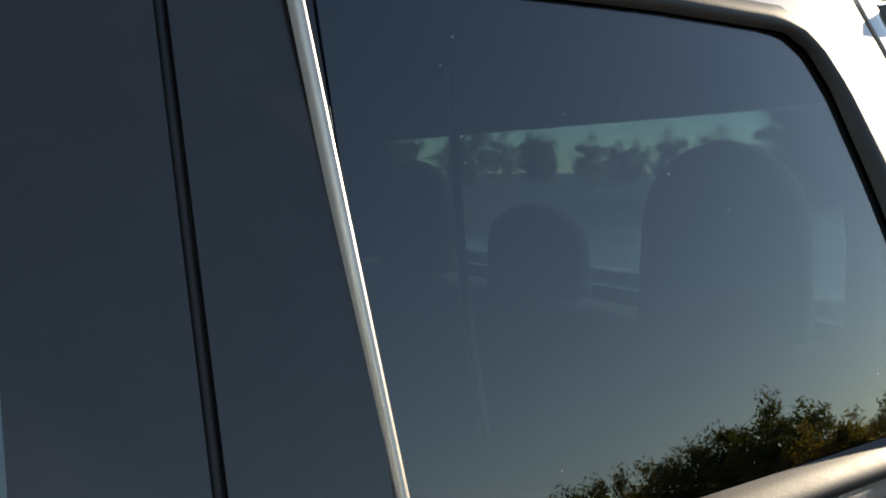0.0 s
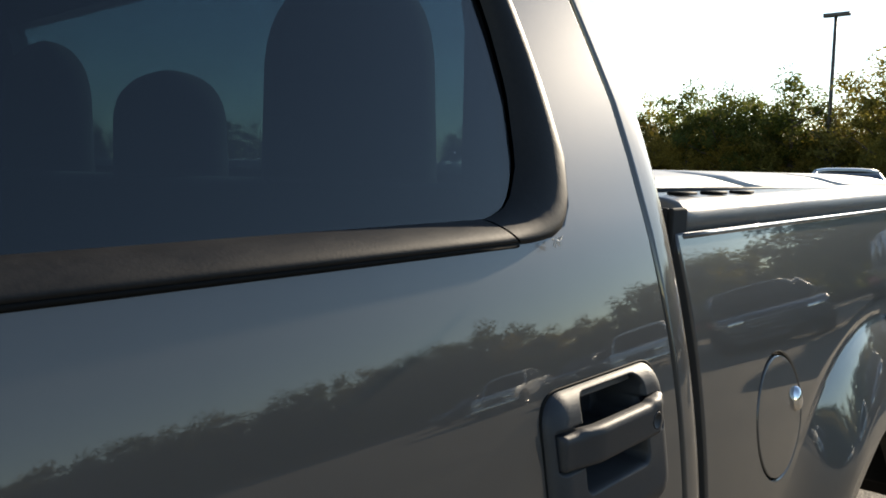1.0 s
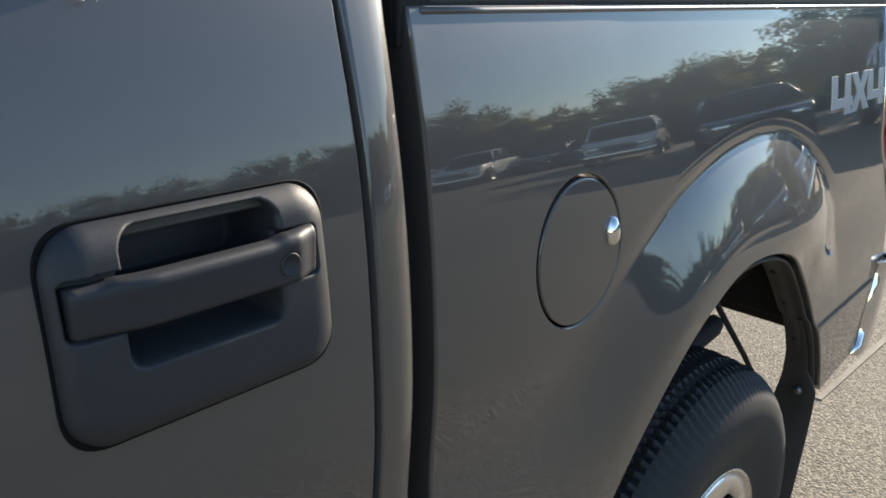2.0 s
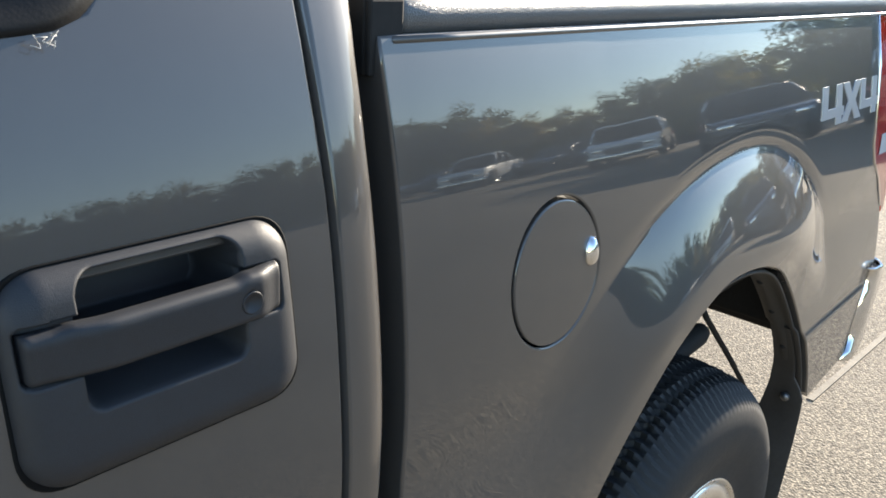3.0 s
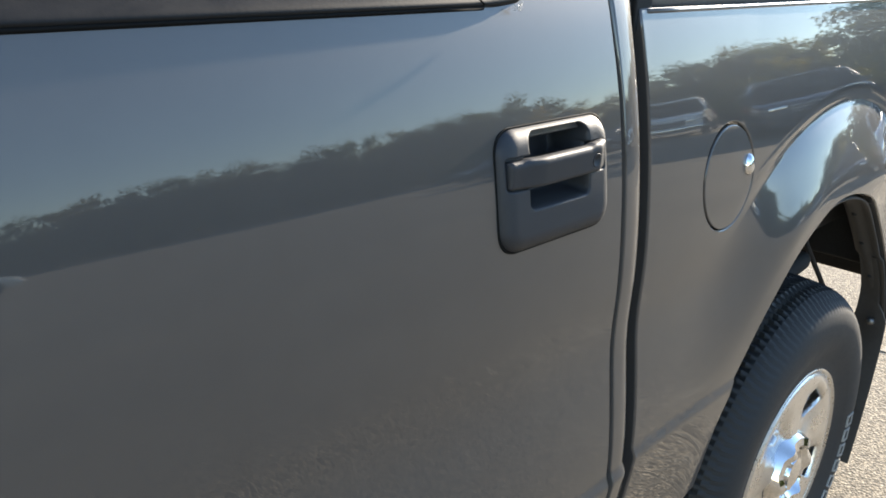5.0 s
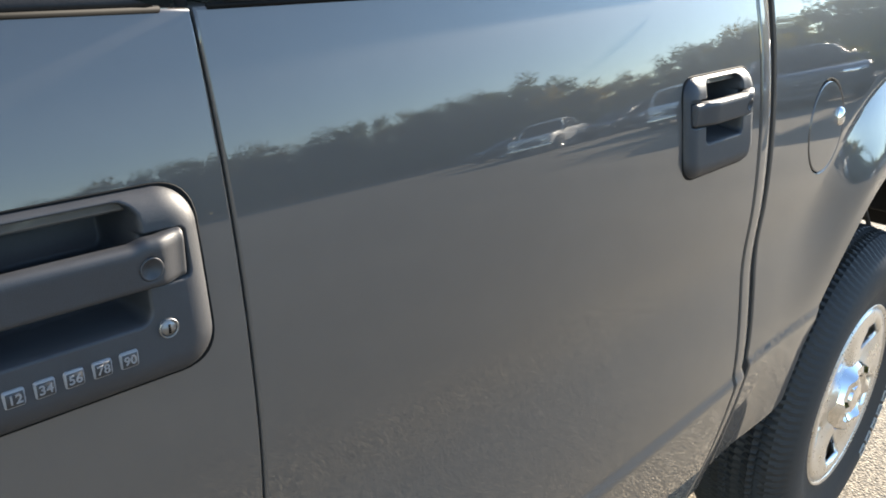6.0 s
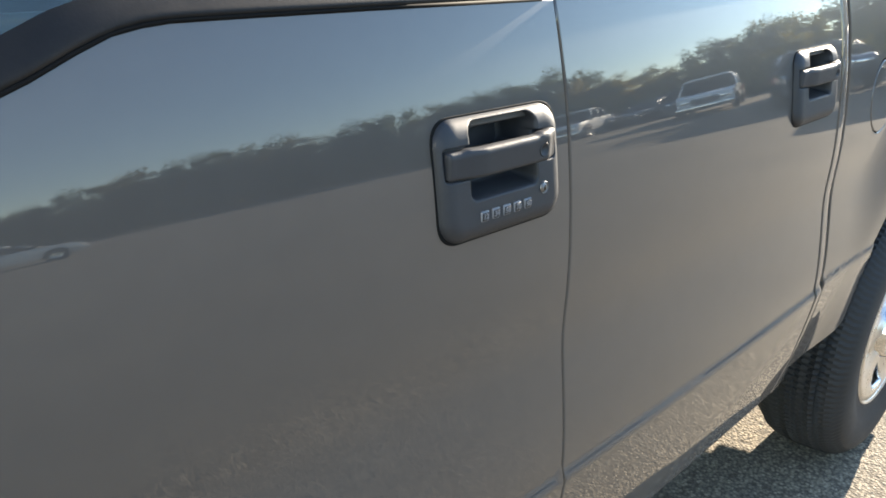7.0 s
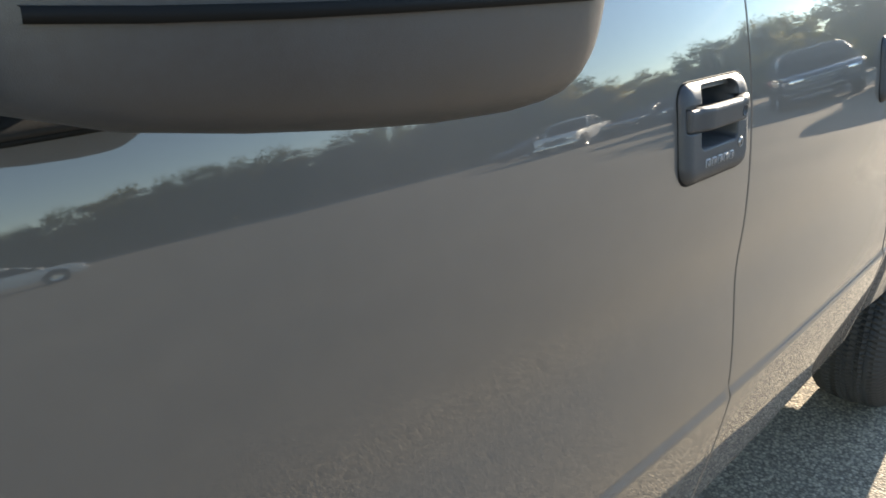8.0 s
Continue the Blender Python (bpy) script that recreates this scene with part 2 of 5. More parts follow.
def inside(p, poly):
    x, z = p
    r = False
    for (x0, z0), (x1, z1) in zip(poly, poly[1:] + poly[:1]):
        if (z0 > z) != (z1 > z) and x < (x1 - x0) * (z - z0) / (z1 - z0) + x0:
            r = not r
    return r


def resample(poly, step, closed=True):
    out = []
    n = len(poly)
    for i in range(n if closed else n - 1):
        a, b = Vector(poly[i]), Vector(poly[(i + 1) % n])
        k = max(1, int(round((b - a).length / step)))
        out += [tuple(a + (b - a) * j / k) for j in range(k)]
    if not closed:
        out.append(tuple(poly[-1]))
    return out


def rounded(poly, radius, seg=5):
    """A polygon with its corners rounded; radius is a number or one per corner."""
    out, n = [], len(poly)
    for i in range(n):
        r = radius[i] if isinstance(radius, (list, tuple)) else radius
        p = Vector(poly[i])
        if r <= 0:
            out.append(tuple(p))
            continue
        a, b = (Vector(poly[i - 1]) - p), (Vector(poly[(i + 1) % n]) - p)
        k = min(r, a.length * 0.49, b.length * 0.49)
        q0, q1 = p + a.normalized() * k, p + b.normalized() * k
        for j in range(seg + 1):
            t = j / seg
            out.append(tuple((1 - t) ** 2 * q0 + 2 * t * (1 - t) * p + t * t * q1))
    return out


def ellipse(cx, cz, a, b, n=48):
    return [(cx + a * math.cos(k * math.tau / n), cz + b * math.sin(k * math.tau / n)) for k in range(n)]


YC = 0.93                              # the truck's middle plane


def skin(name, outline, depth, mat, parent, step=0.02, holes=(), rows=(), extra=(), flange=0.03, mirror=False, label="", lip=0.003):
    """A pressed sheet over an (x, z) outline: depth(x, z) gives y; edges roll over and turn inwards."""
    from mathutils.geometry import delaunay_2d_cdt as cdt
    edge = resample(outline, step)
    if sum(a[0] * b[1] - b[0] * a[1] for a, b in zip(edge, edge[1:] + edge[:1])) < 0:
        edge = edge[::-1]
    loops = [edge] + [resample(h, step * 0.6) for h in holes]
    pts, cons = [], []
    for lp in loops:
        o = len(pts)
        pts += lp
        cons += [(o + i, o + (i + 1) % len(lp)) for i in range(len(lp))]
    cell = {}
    for p in pts:
        cell.setdefault((int(p[0] // step), int(p[1] // step)), []).append(p)

    def free(p, d):
        cx, cz = int(p[0] // step), int(p[1] // step)
        for i in (-1, 0, 1):
            for j in (-1, 0, 1):
                for q in cell.get((cx + i, cz + j), ()):
                    if abs(q[0] - p[0]) < d and abs(q[1] - p[1]) < d:
                        return False
        return True

    xs, zs = [p[0] for p in edge], [p[1] for p in edge]
    nz, nx = int((max(zs) - min(zs)) / step), int((max(xs) - min(xs)) / step)
    fill = [((min(xs) + i * step, r), 0.09 * step) for r in rows for i in range(nx + 1)]
    fill += [(p, 0.14 * step) for p in extra]
    fill += [((min(xs) + i * step, min(zs) + j * step), 0.55 * step) for i in range(nx + 1) for j in range(nz + 1)]
    for p, d in fill:
        if inside(p, edge) and not any(inside(p, h) for h in loops[1:]) and free(p, d):
            pts.append(p)
            cell.setdefault((int(p[0] // step), int(p[1] // step)), []).append(p)
    res = cdt([Vector(p) for p in pts], cons, [list(range(len(edge)))], 1, 1e-6)
    V, F = res[0], res[2]
    F = [f for f in F if not any(inside(tuple(sum((V[i] for i in f), Vector((0, 0))) / len(f)), h) for h in loops[1:])]
    bm = bmesh.new()
    s = -1 if mirror else 1

    def put(x, y, z):
        return bm.verts.new((x, YC + s * (y - YC), z))
    nors, used = [], {}
    e = 0.0015
    for i in sorted({i for f in F for i in f}):
        x, z = V[i]
        used[i] = put(x, depth(x, z), z)
        gx = (depth(x + e, z) - depth(x - e, z)) / (2 * e)
        gz = (depth(x, z + e) - depth(x, z - e)) / (2 * e)
        nors.append(Vector((gx, -s, gz)).normalized())
    for f in F:
        bm.faces.new([used[i] for i in f])
    bm.verts.ensure_lookup_table()
    count = {}
    for f in F:
        for a, b in zip(f, f[1:] + f[:1]):
            k = (min(a, b), max(a, b))
            count[k] = count.get(k, 0) + 1
    rim = [k for k, c in count.items() if c == 1]
    out = {}
    for a, b in rim:
        mid = (V[a] + V[b]) / 2
        d = (V[b] - V[a]).normalized()
        nrm = Vector((d.y, -d.x))
        probe = tuple(mid + nrm * 0.0008)
        if inside(probe, edge) and not any(inside(probe, h) for h in loops[1:]):
            nrm = -nrm
        for i in (a, b):
            out.setdefault(i, []).append(nrm)
    rings = {}
    for i, ns in out.items():
        nr = sum(ns, Vector((0, 0))).normalized()
        x, z = V[i]
        y = depth(x, z)
        q1 = put(x + nr.x * lip * 0.7, y + lip * 0.35, z + nr.y * lip * 0.7)
        nors.append(Vector((nr.x * 0.7, -s * 0.7, nr.y * 0.7)).normalized())
        q2 = put(x + nr.x * lip, y + lip * 1.3, z + nr.y * lip)
        nors.append(Vector((nr.x, 0, nr.y)))
        q3 = put(x + nr.x * lip, y + flange, z + nr.y * lip)
        nors.append(Vector((nr.x, 0, nr.y)))
        rings[i] = (used[i], q1, q2, q3)
    for a, b in rim:
        for k in range(3):
            bm.faces.new((rings[a][k], rings[b][k], rings[b][k + 1], rings[a][k + 1]))
    bmesh.ops.recalc_face_normals(bm, faces=bm.faces)
    c = min(bm.faces, key=lambda f: f.calc_center_median().y * s)
    c.normal_update()
    if c.normal.y * s > 0:
        bmesh.ops.reverse_faces(bm, faces=bm.faces)
    return part(name, bm, mat, parent, label, normals=nors)


# ---------- ground ----------
bm = bmesh.new()
bmesh.ops.create_grid(bm, x_segments=2, y_segments=2, size=900)
GZ = 0.124
ground = part("ground", bm, M_GROUND)
ground.location.z = GZ
tagged(ground, "tan chip-seal asphalt of a sunlit parking lot", "ground", kind="structure")

# ---------- the truck's surfaces ----------
SILL = 1.374


def side(x, z):
    """Outer surface of the truck's flank: bulged at the handles, waisted below, flared out to a ledge at z 0.81, with tumblehome above the sill."""
    plan = ((x - 0.45) ** 2 / 55.5 if x < 0.9 else 0.0036 + (x - 0.9) * 0.008) - 0.004
    zz = max(z, 0.819)
    flat = 0.66 * lerp_curve([(0.85, 0.020), (0.885, 0.034), (1.0, 0.028), (1.2, 0.013), (1.6, 0.010)], x)
    rise = min(zz, SILL) - 1.12
    flat *= 0.0 if rise < 0 else (rise * rise / 0.2 if rise < 0.1 else rise - 0.05)
    if zz <= SILL:
        y = 0.49 * max(0.0, zz - 1.047) ** 2 - 0.0139
        y -= 0.0155 * smooth01((1.02 - zz) / 0.20)
        if 0.92 < zz < 1.08:
            y += 0.0015 * math.sin(math.pi * (1.08 - zz) / 0.16) ** 2
    else:
        d = zz - SILL
        y = 0.49 * (SILL - 1.047) ** 2 - 0.0139 + (0.32 * d + 0.9 * d * d if d < 0.03 else 0.0104 + 0.36 * (d - 0.03))
    if x > 0.88 and z < 1.39:
        y += 0.0105                      # the bed stands a little inside the cab
    if z < 0.819:
        y -= 0.0058 * smooth01((0.8190 - z) / 0.017)
    if z < 0.800:
        y += (0.12 * (0.800 - z) + 0.25 * (0.800 - z) ** 2) * (1 - 0.62 * smooth01((x - 0.93) / 0.20) - 0.28 * smooth01((x - 1.82) / 0.16))
    return y + plan - flat


def pane(x, z):
    return side(x, max(z, 1.30)) + 0.014 - 0.038 * (max(z, 1.40) - 1.44)


truck = empty("pickup_truck", (0.3, YC, 0))
truck["label"] = "dark grey metallic crew-cab pickup truck parked on asphalt"
tagged(truck, category="pickup truck")
bpy.context.view_layer.update()


def tpart(name, bm, mat, label="", parent=None, smooth=True):
    ob = part(name, bm, mat, parent or truck, label, smooth)
    if parent is None:
        ob.matrix_parent_inverse = truck.matrix_world.inverted()
    return ob


def tskin(name, *a, parent=None, **k):
    ob = skin(name, *a, parent or truck, **k)
    if parent is None:
        ob.matrix_parent_inverse = truck.matrix_world.inverted()
    return ob


CREASE = (0.830, 0.8225, 0.8190, 0.8160, 0.8130, 0.8105, 0.8080, 0.8050, 0.8020, 0.7985, 0.790, 0.780)
BOTTOM = 0.585
X_SEAM, X_REAR, X_BED = 0.010, 0.809, 0.8885
REAR_EDGE = [(1.150, 0.809), (1.280, 0.811), (1.350, 0.810), (1.400, 0.811), (1.450, 0.812), (1.500, 0.809), (1.540, 0.799), (1.590, 0.785), (1.630, 0.771), (1.710, 0.734), (1.800, 0.694)]
CAB_EDGE = [(1.00, 0.853), (1.20, 0.854), (1.30, 0.855), (1.36, 0.857), (1.400, 0.861), (1.440, 0.864), (1.480, 0.864), (1.510, 0.861), (1.564, 0.847), (1.632, 0.817), (1.728, 0.776), (1.800, 0.744)]
# outer line of the rear window's rubber and the glass inside it
RUBBER_R = [(0.628, SILL + 0.0065), (0.655, 1.3835), (0.674, 1.391), (0.688, 1.407), (0.700, 1.441), (0.697, 1.500), (0.686, 1.560), (0.669, 1.620), (0.640, 1.700), (0.612, 1.752),
            (0.571, 1.776), (0.406, 1.780), (0.124, 1.778)]
GLASS_R = [(0.586, 1.399), (0.614, 1.404), (0.630, 1.416), (0.646, 1.441), (0.656, 1.500), (0.652, 1.555), (0.638, 1.615), (0.614, 1.698), (0.592, 1.735),
           (0.564, 1.750), (0.404, 1.754), (0.129, 1.752)]
FRONT_SILL = [(-0.02, 1.3695), (-0.21, 1.3695), (-0.36, 1.3690), (-0.415, 1.3685), (-0.436, 1.3665), (-0.457, 1.3625), (-0.482, 1.353), (-0.515, 1.3385), (-0.545, 1.3275), (-0.580, 1.3215), (-0.98, 1.312)]
FRONT_GLASS = [(-0.07, 1.392), (-0.30, 1.392), (-0.42, 1.391), (-0.455, 1.389), (-0.490, 1.379), (-0.52, 1.366), (-0.555, 1.353), (-0.60, 1.342), (-0.93, 1.335)]


def sill_z(x):
    """Lower line of the rear window's rubber, rising gently towards the bed."""
    return SILL + 0.0136 * (x - 0.3)


HANDLES = {"rear": 0.683, "front": -0.1046}      # middle of each bezel
HW, HZ0, HZ1 = 0.0880, 1.1562, 1.2742


def handle_hole(cx):
    return rounded([(cx - HW + 0.01, HZ0 + 0.01), (cx + HW - 0.01, HZ0 + 0.01), (cx + HW - 0.01, HZ1 - 0.01), (cx - HW + 0.01, HZ1 - 0.01)], 0.02)


def door_pair(mirror):
    g = 0.003
    # rear door: lower skin, pillar behind the window and upper frame in one pressing
    h = 0.0034
    outline = [(X_SEAM + h, BOTTOM), (0.775, BOTTOM), (0.800, 0.66), (X_REAR - g, 0.82)]
    outline += [(x - g, z) for z, x in REAR_EDGE]
    outline += [(0.60, 1.835), (X_SEAM + h, 1.84), (X_SEAM + h, 1.792)]
    outline += [(x, z) for x, z in reversed(RUBBER_R[:-1])]
    outline += [(0.3, SILL), (X_SEAM + h, sill_z(0.015))]
    hole = [handle_hole(HANDLES["rear"])]
    rd = tskin("rear_door", outline, side, M_PAINT, holes=hole, rows=CREASE, mirror=mirror, step=0.022,
               label="grey metallic rear door with black bezel handle")
    fo = [(X_SEAM - h, BOTTOM), (X_SEAM - h, 1.3695)] + FRONT_SILL + [(-1.06, 1.30), (-1.085, 1.20), (-1.085, 0.66), (-1.06, BOTTOM)]
    fd = tskin("front_door", fo, side, M_PAINT, holes=[handle_hole(HANDLES["front"])], rows=CREASE, mirror=mirror, step=0.022,
               label="grey metallic front door with keypad handle")
    return rd, fd


rear_door, front_door = door_pair(False)
rear_door_far, front_door_far = door_pair(True)


def mirrored(bm):
    for v in bm.verts:
        v.co.y = 2 * YC - v.co.y
    bmesh.ops.reverse_faces(bm, faces=bm.faces)
    return bm


# ---------- glass, rubber and pillar trim ----------
def flat_skin(poly, depth, thick):
    """A closed sheet of even thickness over an (x, z) outline."""
    bm = bmesh.new()
    poly = resample(poly, 0.05)
    n = len(poly)
    from mathutils.geometry import delaunay_2d_cdt as cdt
    pts = list(poly)
    xs, zs = [p[0] for p in poly], [p[1] for p in poly]
    i = min(xs)
    while i < max(xs):
        j = min(zs)
        while j < max(zs):
            if inside((i, j), poly) and all(abs(i - q[0]) + abs(j - q[1]) > 0.03 for q in poly):
                pts.append((i, j))
            j += 0.05
        i += 0.05
    V, _, F = cdt([Vector(p) for p in pts], [(k, (k + 1) % n) for k in range(n)], [list(range(n))], 1, 1e-6)[:3]
    a = [bm.verts.new((v.x, depth(v.x, v.y), v.y)) for v in V]
    b = [bm.verts.new((v.x, depth(v.x, v.y) + thick, v.y)) for v in V]
    for f in F:
        bm.faces.new([a[k] for k in f])
        bm.faces.new([b[k] for k in reversed(f)])
    for f in [e for e in bm.edges if len(e.link_faces) == 1 and e.verts[0] in a]:
        k0, k1 = a.index(f.verts[0]), a.index(f.verts[1])
        bm.faces.new((a[k0], a[k1], b[k1], b[k0]))
    bmesh.ops.recalc_face_normals(bm, faces=bm.faces)
    return bm


def band(inner, outer, depth_in, depth_out, bulge):
    """A rounded rubber band between two lines of (x, z)."""
    n = 60

    def along(pl, t):
        d = [0.0]
        for p, q in zip(pl, pl[1:]):
            d.append(d[-1] + math.dist(p, q))
        s = t * d[-1]
        for k in range(len(pl) - 1):
            if s <= d[k + 1] or k == len(pl) - 2:
                w = (s - d[k]) / max(1e-9, d[k + 1] - d[k])
                return (pl[k][0] + (pl[k + 1][0] - pl[k][0]) * w, pl[k][1] + (pl[k + 1][1] - pl[k][1]) * w)
    bm = bmesh.new()
    rows = []
    for i in range(n + 1):
        p, q = along(inner, i / n), along(outer, i / n)
        row = []
        for j in range(11):
            w = j / 10
            x, z = p[0] + (q[0] - p[0]) * w, p[1] + (q[1] - p[1]) * w
            y = depth_in(x, z) * (1 - w) + depth_out(x, z) * w
            row.append((x, y - bulge * (max(0.0, 1 - (2 * w - 1) ** 2)) ** 0.6, z))
        rows.append(row)
    grid(bm, rows)
    bmesh.ops.recalc_face_normals(bm, faces=bm.faces)
    if sum(f.normal.y for f in bm.faces) > 0:
        bmesh.ops.reverse_faces(bm, faces=bm.faces)
    return bm


def window_set(mirror):
    def go(bm):
        return mirrored(bm) if mirror else bm
    rd, fd = (rear_door_far, front_door_far) if mirror else (rear_door, front_door)
    rear_poly = [(0.105, 1.386), (0.60, 1.386), (0.645, 1.40), (0.672, 1.45), (0.676, 1.52), (0.652, 1.62), (0.620, 1.713), (0.572, 1.762), (0.105, 1.764)]
    tpart("window_glass", go(flat_skin(rear_poly, pane, 0.004)), M_TINT, "dark tinted side glass", parent=rd).data.set_sharp_from_angle(angle=radians(30))
    fg = [(-0.081, 1.776), (-0.081, 1.388), (-0.42, 1.385), (-0.50, 1.362), (-0.56, 1.338), (-0.95, 1.33), (-0.90, 1.42), (-0.62, 1.70), (-0.50, 1.776)]
    tpart("window_glass", go(flat_skin(fg, pane, 0.004)), M_CLEAR, "light green side glass", parent=fd).data.set_sharp_from_angle(angle=radians(30))
    # rubber along the bottom of the rear window and round its rear corner, with a joint between the two
    low_in, low_out = [(0.112, 1.3935), (0.587, 1.399)], [(0.023, sill_z(0.023) + 0.003), (0.605, sill_z(0.605) + 0.003)]
    tpart("sill_rubber", go(band(low_in, low_out, lambda x, z: pane(x, z) - 0.002, side, 0.009)), M_RUBBER, "black satin rubber sill strip", parent=rd)
    cin = [(0.590, 1.399)] + GLASS_R[1:]
    cout = [(0.608, sill_z(0.608) + 0.003)] + RUBBER_R
    tpart("window_rubber", go(band(cin, cout, lambda x, z: pane(x, z) - 0.002, lambda x, z: side(x, z) + 0.001, 0.010)), M_RUBBER, "black window surround", parent=rd)
    fs_in = [(-0.07, 1.392)] + FRONT_GLASS[1:]
    fs_out = [(-0.012, 1.3725)] + [(x, z + 0.003) for x, z in FRONT_SILL[1:]]
    tpart("sill_rubber", go(band(fs_in, fs_out, lambda x, z: pane(x, z) - 0.002, side, 0.009)), M_RUBBER, "black satin rubber sill strip", parent=fd)
    # dark tube under the strip, painting the shadow gap against the door
    for own, line in ((rd, [(0.02 + 0.585 * k / 12, sill_z(0.02 + 0.585 * k / 12) + 0.0025) for k in range(13)]), (fd, [(x, z + 0.0025) for x, z in [(-0.012, 1.3695)] + FRONT_SILL[1:]])):
        shadowb = bmesh.new()
        tube(shadowb, [(x, side(x, z) - 0.0005, z) for x, z in line], 0.0022, 8)
        tpart("strip_lip", go(shadowb), M_GAPSHADE, parent=own)
    # gloss black covers of the door frames between the windows
    for nm, x0, x1, own in (("pillar_cover", -0.083, 0.0060, fd), ("pillar_cover", 0.0140, 0.1035, rd)):
        q = flat_skin([(x0, SILL + 0.01), (x1, SILL + 0.01), (x1, 1.785), (x0, 1.785)], lambda x, z: side(x, z) + 0.006, 0.006)
        tpart(nm, go(q), M_GLOSSBLACK, "gloss black pillar cover", parent=own).data.set_sharp_from_angle(angle=radians(30))
    # seal in the gap between the doors and the glass channel, coloured as sunlit
    b2 = bmesh.new()
    tube(b2, [(0.0100, side(0, z) + 0.0125, z) for z in (1.36, 1.45, 1.55, 1.65, 1.79)], 0.0042, 8)
    tpart("door_seal", go(b2), M_RUBBER, parent=rd)
    b2 = bmesh.new()
    rows = []
    for k in range(9):
        z = 1.388 + k * 0.050
        x = 0.1165 - (z - 1.405) * 0.066
        y = pane(x, z)
        rows.append([(x - 0.010 + 0.011 * w, y - 0.001 - 0.011 * math.sin(math.pi * w) ** 0.7, z) for w in (0, 0.12, 0.3, 0.5, 0.7, 0.88, 1)])
    grid(b2, rows)
    bmesh.ops.recalc_face_normals(b2, faces=b2.faces)
    if sum(f.normal.y for f in b2.faces) > 0:
        bmesh.ops.reverse_faces(b2, faces=b2.faces)
    tpart("glass_channel", go(b2), M_CHANNEL, "glass channel coloured pale as if sunlit", parent=rd)


def dust_tuft():
    b = bmesh.new()
    r = random.Random(4)
    for k in range(9):
        x, z = 0.6455 + r.uniform(-0.004, 0.005), 1.3825 + r.uniform(-0.004, 0.003)
        y = side(x, z) - 0.006
        tube(b, [(x, y, z), (x + r.uniform(-0.004, 0.004), y - 0.003, z + r.uniform(-0.003, 0.004)), (x + r.uniform(-0.006, 0.006), y - 0.002, z + r.uniform(-0.004, 0.005))], 0.00025, 5)
    tpart("web_tuft", b, M_COVER, "small white web tuft in the rubber corner", parent=rear_door)


def glass_dust():
    r = random.Random(12)
    for k in range(12):
        x, z, s = r.uniform(0.16, 0.62), r.uniform(1.43, 1.72), r.uniform(0.0002, 0.0005)
        b = bmesh.new()
        bmesh.ops.create_icosphere(b, subdivisions=1, radius=s, matrix=Matrix.Translation((x, pane(x, z), z)))
        tpart("dust_speck", b, M_COVER, "pale speck of dust", parent=rear_door)


window_set(False)
dust_tuft()
glass_dust()
window_set(True)


# ---------- door handles ----------
LEVER = (-0.0795, 0.0725, 0.0052, 0.0330)       # front end, pulling end, lower and upper edge about the bezel's middle


def soft_box(x, z, x0, x1, z0, z1, r):
    """Distance inside a rounded rectangle; negative outside."""
    cx, cz, ax, az = (x0 + x1) / 2, (z0 + z1) / 2, (x1 - x0) / 2, (z1 - z0) / 2
    ex, ez = abs(x - cx) - (ax - r), abs(z - cz) - (az - r)
    return r - math.hypot(max(ex, 0), max(ez, 0)) - min(max(ex, ez), 0)


def bezel_height(u, v):
    """Relief of the bezel over its middle plane; u, v run from -1 to 1."""
    x, z = u * HW, v * (HZ1 - HZ0) / 2
    hx, hz = HW, (HZ1 - HZ0) / 2
    d = max(0.0, soft_box(x, z, -hx, hx, -hz, hz, 0.026))
    h = 0.0135 * (1 - (1 - min(1, d / 0.019)) ** 2.2) ** 0.55
    # hollow behind the lever, deeper above it, with a wall that falls off steeply
    top = soft_box(x, z, -0.0500, 0.0490, 0.010, 0.0545, 0.013)
    low = soft_box(x, z, -0.0525, 0.0465, -0.0185, 0.030, 0.009)
    h -= 0.052 * smooth01((top + 0.0005) / 0.0065)
    if top < 0.006:
        h -= 0.034 * smooth01((low + 0.0005) / 0.0075) * (1 - smooth01((top + 0.0005) / 0.0065))
    # narrow seat round the lever's ends
    x0, x1, z0, z1 = LEVER
    seat = soft_box(x, z, x0 - 0.0016, x1 + 0.0016, z0 - 0.0014, z1 + 0.0014, 0.004)
    if top < 0.002 and low < 0.002:
        h -= 0.0075 * smooth01((seat + 0.0006) / 0.0012)
    return h, d


